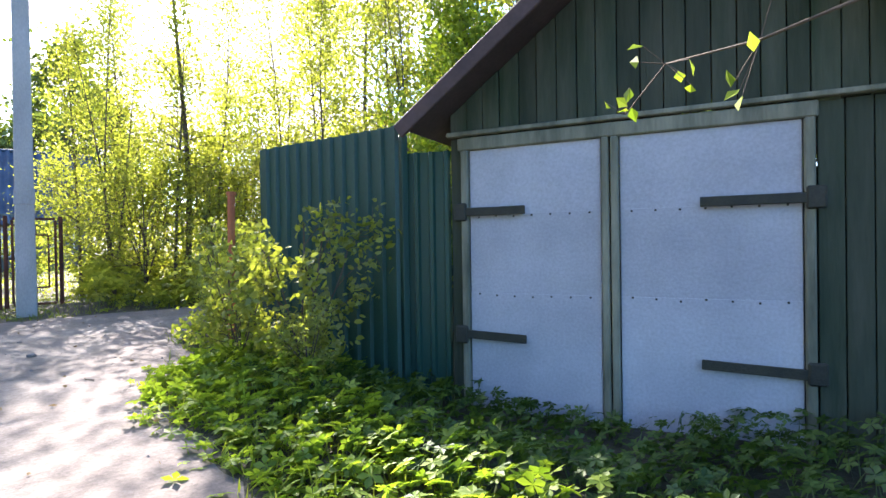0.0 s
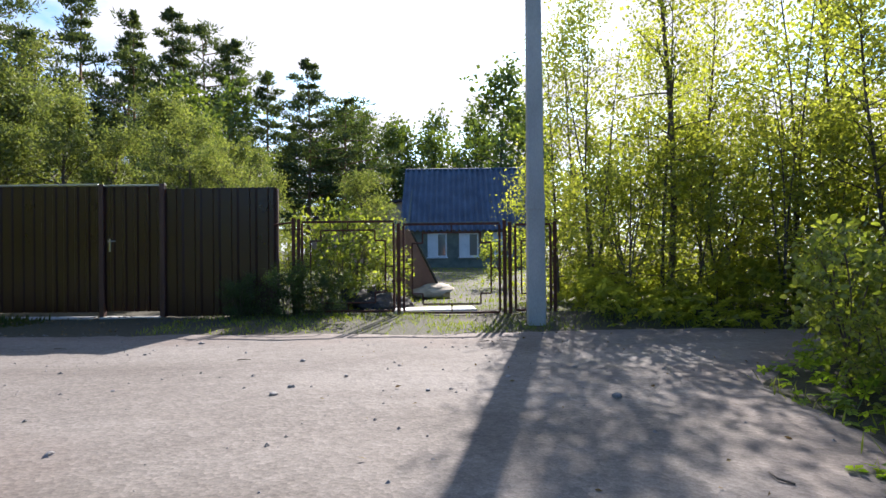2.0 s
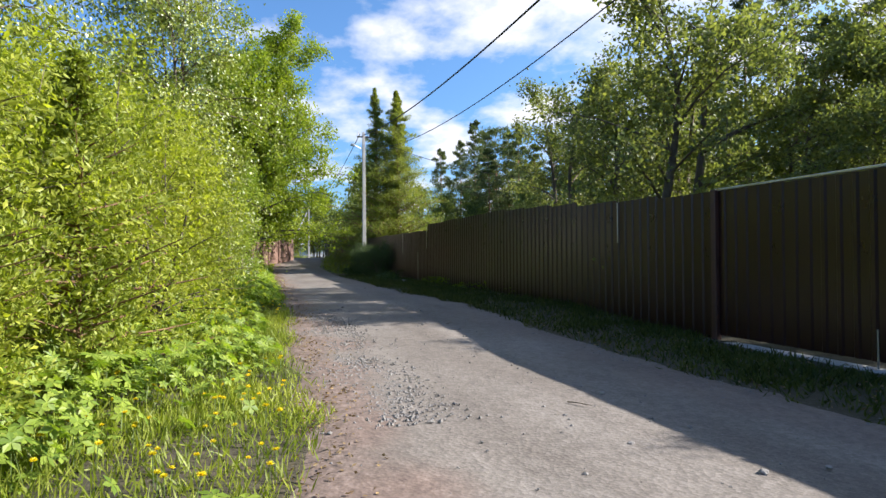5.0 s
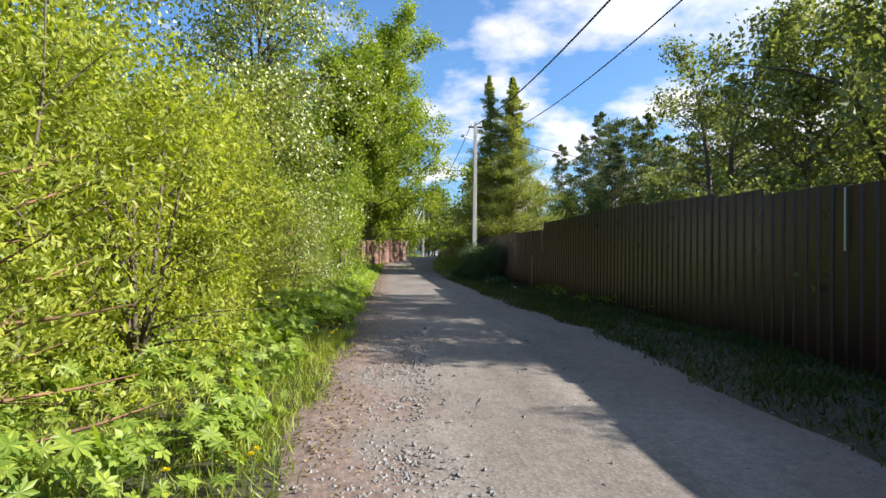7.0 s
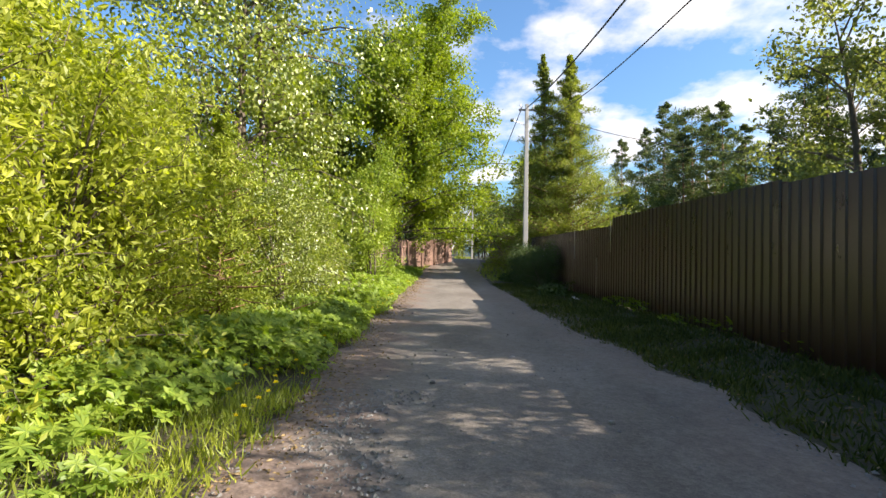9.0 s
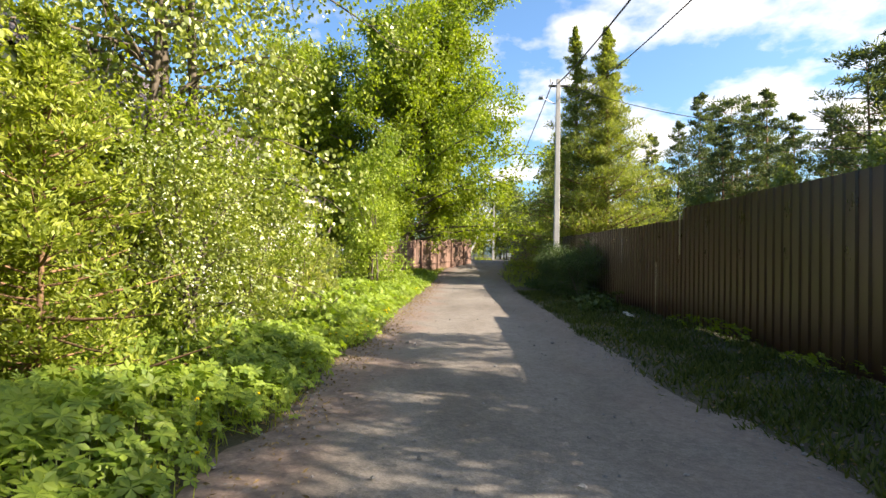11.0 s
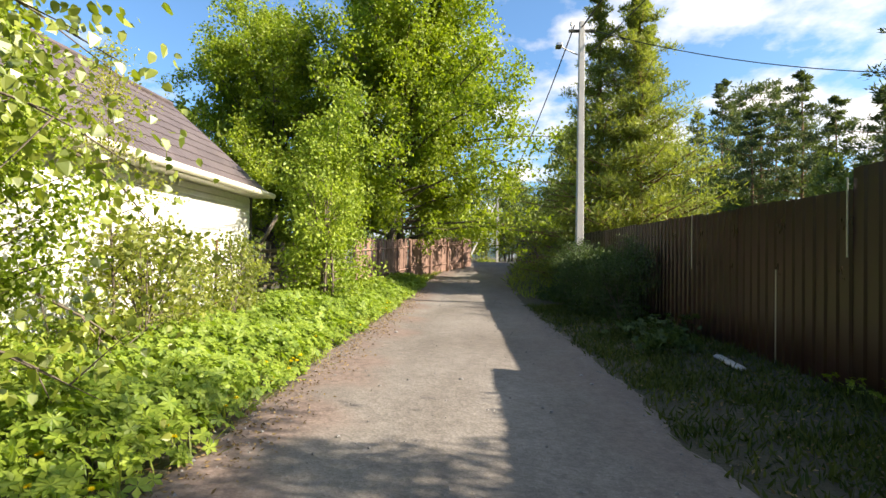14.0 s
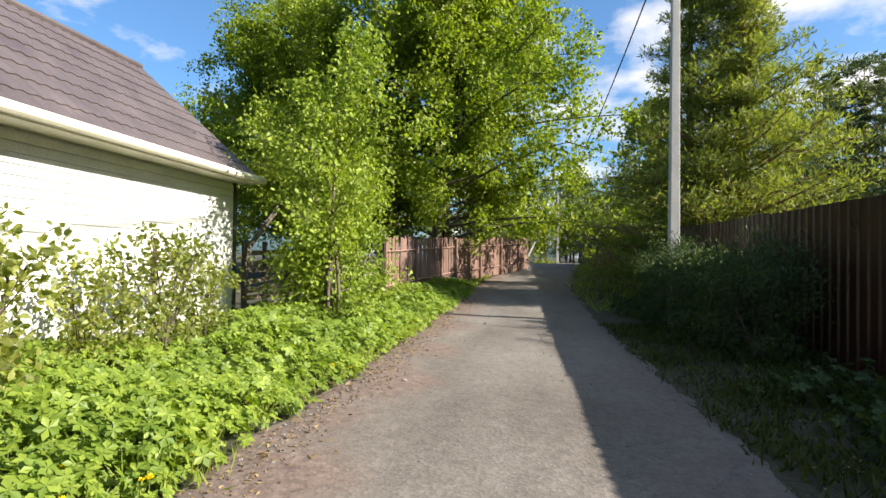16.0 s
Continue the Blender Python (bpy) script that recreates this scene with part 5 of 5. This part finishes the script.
for i in range(9):
    plant(broad[i % 2], -62 + i * 6.5, -9 - 4 * rt.random(), 0.8 + 0.3 * rt.random(), 360 * rt.random(), 1.0, 0.0)
for i in range(5):
    plant(broad[i % 2], 14 + 3 * rt.random(), -12 + i * 8, 1.0, 360 * rt.random(), 1.0, 0.0)
for ob in HIDE:
    discard(ob)


# ---- ground plants ----
def scatter(rng, n, x0, x1, y0, y1, keep):
    """Random places on the ground inside a rectangle where keep(x, y) says so."""
    X, Y = x0 + (x1 - x0) * rng.random(n), y0 + (y1 - y0) * rng.random(n)
    P = [(x, y, gz(x, y)) for x, y in zip(X, Y) if rng.random() < keep(x, y)]
    return np.array(P).reshape(-1, 3)


def stuff(name, me, label, category):
    return tagged(new(name, me), label, category, kind="stuff")


def off_road(x, y):
    d = road_inside(x, y)
    return smooth((0.1 - d) / 0.42)


def clumps(x, y, s, lo=-0.15, hi=0.25):
    return smooth((noise.noise((x * s, y * s, 11.3)) - lo) / (hi - lo))


def grass_field(name, label, seed, n, area, keep, length, width=0.011, spread=0.55, mat=GRASS):
    rng = R(seed)
    P = scatter(rng, n, *area, keep)
    D = rng.normal(size=(len(P), 3)) * spread + np.array([0, 0, 1.0])
    L = length * (0.5 + 0.9 * rng.random(len(P)))
    stuff(name, leaf_mesh(name, P - np.array([0, 0, 0.01]), D, L, width * (0.7 + 0.7 * rng.random(len(P))), mat, rng, 0.0), label, "grass")


def herb_field(name, label, seed, n, area, keep, low, high, size, fingers, mat=LEAF_HERB, broad=0.3):
    """Herb leaves held at several heights on stems over the ground."""
    rng = R(seed)
    P = scatter(rng, n, *area, keep)
    m = len(P)
    lift = np.array([clumps(x, y, 0.8, -0.5, 0.5) for x, y, z in P])
    edge = np.array([0.35 + 0.65 * smooth(-road_inside(x, y) / 0.7) for x, y, z in P])
    H = (low + (high - low) * rng.random(m) ** 0.7) * (0.55 + 0.6 * lift) * edge
    Q = P + np.column_stack([rng.normal(size=m) * 0.04, rng.normal(size=m) * 0.04, H])
    N = rng.normal(size=(m, 3)) * 0.45 + np.array([0.05, 0.45, 1.0])
    stuff(name, palm_mesh(name, Q, N, size * (0.6 + 0.7 * rng.random(m)), mat, rng, fingers, broad), label, "ground plants")
    pick = rng.random(m) < 0.3
    S = P[pick]
    stuff(name + "_stems", leaf_mesh(name + "_stems", S, Q[pick] - S, np.linalg.norm(Q[pick] - S, axis=1), 0.008, STEM, rng, 0.0), "thin green stems of " + label, "ground plants")


def south_verge(x, y):
    return off_road(x, y) if y < 5.5 + road_shift(x) and not (x < -20.9 and y < 1.7) else 0.0


def verge_plants():
    grass_field("grass", "lush sunlit verge grass beside the road", 301, 60000, (-15.5, -4.0, 2.6, 5.1), lambda x, y: south_verge(x, y) * (0.35 + 0.65 * clumps(x, y, 0.9)), 0.125, 0.01)
    grass_field("grass", "uneven grass along the road margin", 302, 24000, (-50, -15.5, 4.1, 5.3), lambda x, y: south_verge(x, y) * smooth((y - road_shift(x) - 4.1) / 0.6) * (0.3 + 0.7 * clumps(x, y, 1.1)), 0.2)
    # this strip takes the grass colour that has shade painted in
    grass_field("grass", "short grass under the brown fence, its shade put into the colour", 303, 80000, (-34, -7, 8.2, 10.6), lambda x, y: off_road(x, y) * (0.3 + 0.7 * clumps(x, y, 1.2)) * (0 if x > -10.8 and y > 10.12 else 1), 0.11, 0.018, 0.8, GRASS_FENCE_SHADE)
    grass_field("grass", "dry sunlit grass strip at the yard gate", 304, 16000, (-5.0, 4.5, 8.3, 12.5), lambda x, y: off_road(x, y) * (0.25 + 0.75 * clumps(x, y, 1.3)), 0.07, 0.01)
    grass_field("grass", "yard lawn in front of the summer house", 305, 13000, (-8, 6, 12, 34), lambda x, y: 1.0, 0.08, 0.02)
    grass_field("grass", "grass at the road edge before the garage", 306, 5000, (0.3, 1.3, -0.5, 6.2), lambda x, y: off_road(x, y) * (0.3 + 0.7 * clumps(x, y, 1.4)), 0.11, 0.008)
    grass_field("grass", "tall grass on the far road bend", 307, 9000, (-70, -36, 7.5, 15.0), lambda x, y: off_road(x, y), 0.3, 0.03)
    herb_field("ground_elder", "dense bright green ground elder on the verge", 311, 38000, (-43, -16, 1.7, 5.1), lambda x, y: south_verge(x, y) * (0.45 + 0.55 * smooth((5.1 + road_shift(x) - y) / 0.35)), 0.06, 0.42, 0.062, 5)
    herb_field("ground_elder", "green herbs under the verge shrubs", 312, 6500, (-16, -5.5, 1.6, 4.5), lambda x, y: south_verge(x, y) * clumps(x, y, 0.9, -0.3, 0.3) * (1 if y < 3.7 or x < -10 else 0.12), 0.05, 0.34, 0.065, 5)
    herb_field("lupins", "lupins with finger-cut leaves along the verge", 313, 2800, (-26, -9.0, 2.4, 4.7), lambda x, y: south_verge(x, y) * clumps(x, y, 0.7, -0.2, 0.3), 0.12, 0.42, 0.085, 9, LEAF_HERB, 0.17)
    # weeds split by light: shade painted dark here, lighter herb green roadside
    herb_field("weeds", "leafy weeds in front of the garage, coloured darker for the shade", 314, 8000, (1.1, 3.5, -1.0, 4.2), lambda x, y: off_road(x, y) * (0.35 + 0.65 * clumps(x, y, 1.6)) * (1 if 0.899 * (x - 2.42) + 0.438 * (y - 2.83) < -0.04 else 0), 0.03, 0.2, 0.042, 5, LEAF_WEED_SHADE)
    herb_field("weeds", "leafy weeds at the road edge before the garage, in the sunlit green", 318, 2600, (0.45, 1.4, 0.6, 4.6), off_road, 0.03, 0.22, 0.045, 5)
    herb_field("weeds", "leafy weeds at the foot of the green fence", 315, 1800, (0.6, 2.6, 3.4, 8.5), lambda x, y: off_road(x, y), 0.05, 0.28, 0.05, 5)
    herb_field("weeds", "low weeds growing out under the brown fence", 319, 900, (-25, -16, 10.2, 10.75), lambda x, y: clumps(x, y, 1.1), 0.03, 0.25, 0.05, 5)
    grass_field("grass", "sparse grass tuft at the road corner", 321, 2600, (-4.6, -2.9, 3.5, 4.5), lambda x, y: clumps(x, y, 2.2, 0.0, 0.3), 0.08, 0.009)
    herb_field("undergrowth", "undergrowth beneath the roadside thicket", 316, 3600, (0.8, 9.0, 8.6, 13.0), lambda x, y: off_road(x, y), 0.1, 0.7, 0.1, 5, LEAF_THICKET)
    # undergrowth shares the shrubs' green with shade painted in
    herb_field("undergrowth", "undergrowth below the low shrubs, coloured dark for the fence's shade", 317, 2600, (-37, -26.5, 8.9, 10.3), lambda x, y: off_road(x, y) * clumps(x, y, 1.0), 0.05, 0.4, 0.08, 5, LEAF_FENCE_SHADE)
    # fallen leaves in the shaded verge and along the margins
    rng = R(320)
    P = np.concatenate([scatter(rng, 4500, -34, -4.5, 8.2, 10.4, lambda x, y: off_road(x, y) * 0.8), scatter(rng, 20000, -40, -4.5, 4.2, 5.6, lambda x, y: math.exp(-((y - 5.08 - road_shift(x) + 0.35 * smooth((x + 10) / 3)) / 0.24) ** 2) * (0.25 + 0.75 * clumps(x, y, 0.9))), scatter(rng, 160, -2, 3, 2, 9, lambda x, y: 0.5)])
    P[:, 2] += 0.03
    D = rng.normal(size=(len(P), 3)) * np.array([1, 1, 0.25])
    stuff("leaf_litter", leaf_mesh("leaf_litter", P, D, 0.04 * (0.4 + 0.9 * rng.random(len(P))), 0.018, LITTER, rng), "scattered dry brown fallen leaves", "leaf litter")


LITTER = leaf_material("litter", (0.12, 0.08, 0.04), (0.26, 0.19, 0.1), 0.2, 0.02, (1, 0.9, 0.6))
verge_plants()


def dandelion():
    e = thing("dandelion", "yellow dandelion flower in the verge grass", "flower", "dandelions")
    part("stalk", rod(bmesh.new(), (0, 0, -0.02), (0.015, 0, 0.2), 0.004, 0.003, 5), STEM, e)
    rng = R(5)
    P, D = [], []
    for ring, (r, up) in enumerate(((0.024, 0.15), (0.018, 0.45), (0.01, 1.0))):
        for k in range(12):
            a = 2 * math.pi * (k + ring * 0.4) / 12
            P.append((0.015, 0, 0.2))
            D.append((math.cos(a), math.sin(a), up))
    attach("flower_head", leaf_mesh("flower_head", np.array(P), np.array(D), 0.03, 0.012, PETAL, rng, 0.05), e, "yellow petals")
    return e


dp = dandelion()
rd = R(33)
for i in range(200):
    x = -5.2 - 5.5 * rd.random() if i < 114 else -14 - 20 * rd.random()
    y = (4.75 - 1.5 * rd.random() ** 1.4) if i < 114 else 4.88 - 0.6 * rd.random() ** 1.5
    if x > -6.4 or road_inside(x, y) > -0.1:
        y = min(y, 4.15)
        x = min(x, -5.5)
    copy_thing(dp, pose(x, y, gz(x, y), 6 * rd.normal(), 6 * rd.normal(), 360 * rd.random()) @ Matrix.Scale(0.55 + 0.35 * rd.random(), 4))
discard(dp)


# ---- stones ----
def pebble_mesh(name, P, S, mat, rng):
    """Many small angular stones in one mesh: jittered octahedra."""
    base = np.array([(1, 0, 0), (0, 1, 0), (-1, 0, 0), (0, -1, 0), (0, 0, 0.7), (0, 0, -0.5)], dtype=float)
    faces = np.array([(0, 1, 4), (1, 2, 4), (2, 3, 4), (3, 0, 4), (1, 0, 5), (2, 1, 5), (3, 2, 5), (0, 3, 5)])
    n = len(P)
    V = base[None] * (0.6 + 0.7 * rng.random((n, 6, 1))) * S.reshape(-1, 1, 1)
    a = rng.random(n) * 6.28
    c, s = np.cos(a)[:, None], np.sin(a)[:, None]
    V = np.stack([V[..., 0] * c - V[..., 1] * s, V[..., 0] * s + V[..., 1] * c, V[..., 2]], axis=2) + P[:, None]
    F = faces[None] + 6 * np.arange(n)[:, None, None]
    return mesh_from(name, V, F, mat, False, 3)


def stones():
    rng = R(400)
    spots = [scatter(rng, 9000, -15.5, -8.4, 4.9, 6.1, lambda x, y: math.exp(-((y - 5.5) / 0.38) ** 2) * clumps(x, y, 0.8, -0.4, 0.1)),
             scatter(rng, 5200, -45, -14, 4.8, 5.5, lambda x, y: math.exp(-((y - 5.08 - road_shift(x)) / 0.15) ** 2) * (0.3 + 0.7 * clumps(x, y, 1.0))),
             scatter(rng, 7000, -36, -5, 7.8, 8.8, lambda x, y: math.exp(-((road_inside(x, y) - 0.05) / 0.17) ** 2) * (0.3 + 0.7 * clumps(x, y, 0.7))),
             scatter(rng, 5000, -36, 2, 2.5, 8.6, lambda x, y: 0.6 if road_inside(x, y) > 0.1 else 0)]
    P = np.concatenate(spots)
    S = 0.006 + 0.016 * rng.random(len(P)) ** 2.5
    S[:len(spots[0])] *= 1.1
    P[:, 2] += 0.018
    stuff("gravel", pebble_mesh("gravel", P, S, STONE, rng), "loose grey gravel lying on the dirt road", "gravel")
    for i in range(46):
        x, y = (-36 + 38 * rng.random(), 5.2 + 3.0 * rng.random()) if i > 22 else (-9 + 9 * rng.random(), 4.2 + 4.0 * rng.random())
        if road_inside(x, y) < 0.05:
            continue
        bm = bmesh.new()
        bmesh.ops.create_icosphere(bm, subdivisions=2, radius=1.0)
        s = 0.016 + 0.022 * rng.random() ** 2
        o = Vector(rng.normal(size=3)) * 9
        for v in bm.verts:
            v.co *= s * (1 + 0.45 * noise.noise(v.co * 1.1 + o))
            v.co.z *= 0.6
        me = bpy.data.meshes.new("stone")
        bm.to_mesh(me); bm.free(); me.materials.append(STONE)
        ob = new("stone", me)
        ob.matrix_basis = pose(x, y, gz(x, y) + 0.02 + s * 0.2)
        tagged(ob, "small grey stone lying on the dirt road", "stone", "loose stones on the road")
    for i in range(12):
        x, y = -14 + 15.5 * rng.random(), 3.4 + 4.8 * rng.random()
        if road_inside(x, y) < 0.05:
            continue
        a, ln = rng.random() * 6.28, 0.08 + 0.16 * rng.random()
        V, F = [], []
        z = gz(x, y) + 0.028
        pts = [(x + math.cos(a) * ln * t + 0.02 * math.sin(t * 5 + i), y + math.sin(a) * ln * t, z + 0.006 * math.sin(t * 3)) for t in (0, 0.35, 0.7, 1.0)]
        tube(pts, [0.005, 0.005, 0.004, 0.002], 5, V, F)
        ob = new("stick", mesh_from("stick", [tuple(v) for v in V], F, BARK))
        tagged(ob, "thin dry twig lying on the dirt road", "stick", "twigs on the road")


stones()


# ---- yard clutter behind the iron gate ----
def rock(name, label, x, y, s, mat, seed, flat=0.6, group=""):
    bm = bmesh.new()
    bmesh.ops.create_icosphere(bm, subdivisions=3, radius=1.0)
    o = Vector(R(seed).normal(size=3)) * 7
    for v in bm.verts:
        v.co *= s * (1 + 0.5 * noise.noise(v.co * 0.9 + o) + 0.15 * noise.noise(v.co * 3 + o))
        v.co.z *= flat
    me = bpy.data.meshes.new(name)
    bm.to_mesh(me); bm.free(); me.materials.append(mat)
    ob = new(name, me)
    ob.matrix_basis = pose(x, y, gz(x, y) + 0.25 * s)
    return tagged(ob, label, "rubble", group)


def yard_clutter():
    for i, (x, y, s) in enumerate(((-2.3, 11.2, 0.3), (-2.7, 11.5, 0.34), (-2.0, 11.5, 0.26), (-2.45, 11.8, 0.4), (-1.95, 11.1, 0.16), (-3.0, 11.1, 0.2))):
        rock("rubble_lump", "dark lump of rubble heaped behind the gate", x, y, s, RUBBLE, 500 + i, 0.7, "rubble heap")
    e = thing("rusty_plate", "tall rust-brown metal plate with a slanting edge", "metal plate", at=(-0.12, 13.6, gz(-1.7, 13.6)))
    bm = bmesh.new()
    prof = [(-2.2, 0.0), (-1.15, 0.0), (-1.2, 0.08), (-1.78, 1.32), (-1.9, 1.42), (-2.05, 1.42), (-2.2, 1.2)]
    f = [bm.verts.new((x, 0, z)) for x, z in prof]
    b = [bm.verts.new((x, 0.05, z)) for x, z in prof]
    bm.faces.new(f); bm.faces.new(b[::-1])
    for i in range(len(prof)):
        bm.faces.new((f[i], b[i], b[(i + 1) % len(prof)], f[(i + 1) % len(prof)]))
    part("plate", bm, RUST_PLATE, e)
    part("edge_bar", rod(bmesh.new(), (-1.15, -0.02, 0.0), (-1.8, -0.02, 1.34), 0.025, sides=6), HINGE, e, "dark slanting edge bar")
    s = thing("concrete_slab", "pale flat slab behind the yard gate", "slab", at=(-1.35, 10.9, gz(-1.35, 10.9)), turn=8)
    part("slab", box(1.3, 0.5, 0.06, (0, 0, 0.02), 0.012), TARP, s)
    m = rock("sand_mound", "low pale mound of sand in the yard", -1.5, 13.6, 0.45, SAND, 520, 0.35)
    a = thing("tv_antenna", "thin rooftop television aerial with a small dish", "antenna", at=(-15.0, 25, 0))
    bm = rod(bmesh.new(), (0, 0, 0), (0, 0, 7.6), 0.03)
    part("mast", bm, HINGE, a)
    bm = rod(bmesh.new(), (-0.7, 0, 7.5), (0.5, 0, 7.5), 0.012)
    for k in range(6):
        rod(bm, (-0.6 + k * 0.2, -0.35, 7.5), (-0.6 + k * 0.2, 0.35, 7.5), 0.008)
    part("aerial", bm, HINGE, a)
    bm = bmesh.new()
    bmesh.ops.create_cone(bm, cap_ends=False, segments=20, radius1=0.2, radius2=0.03, depth=0.1, matrix=pose(0.12, -0.1, 4.95, 80, 0, 75))
    part("dish", bm, PAINT_WHITE, a, "white satellite dish")


RUST_PLATE = plain("rust_plate", (0.24, 0.13, 0.09), (0.38, 0.22, 0.15), 0.85, scale=3, fine=60, bump=0.3)
SAND = plain("sand", (0.42, 0.36, 0.28), (0.55, 0.48, 0.38), 0.95, scale=5)
yard_clutter()


# ---- birch twig hanging before the garage ----
def hanging_twig():
    e = thing("overhanging_twig", "thin twig with a few fresh leaves caught on the garage eave", "twig")
    V, F = [], []
    rng = R(77)
    pts = [Vector((3.25, 0.32, 1.98)), Vector((1.78, 0.3, 1.56)), Vector((1.75, 0.72, 1.49)), Vector((1.75, 1.02, 1.5)), Vector((1.75, 1.18, 1.36))]
    tube(pts, [0.008, 0.006, 0.005, 0.003, 0.002], 5, V, F)
    P, D = [], []
    for p in pts[2:]:
        for k in range(5):
            q = p + Vector(rng.normal(size=3)) * 0.07
            P.append(q); D.append(Vector(rng.normal(size=3)) + Vector((0, 0, -0.5)))
            tube([p, q], [0.002, 0.0015], 3, V, F)
    attach("stem", mesh_from("stem", [tuple(v) for v in V], F, BARK, True), e)
    attach("leaves", leaf_mesh("leaves", np.array(P), np.array(D), 0.06, 0.042, LEAF_YOUNG, rng), e)


hanging_twig()
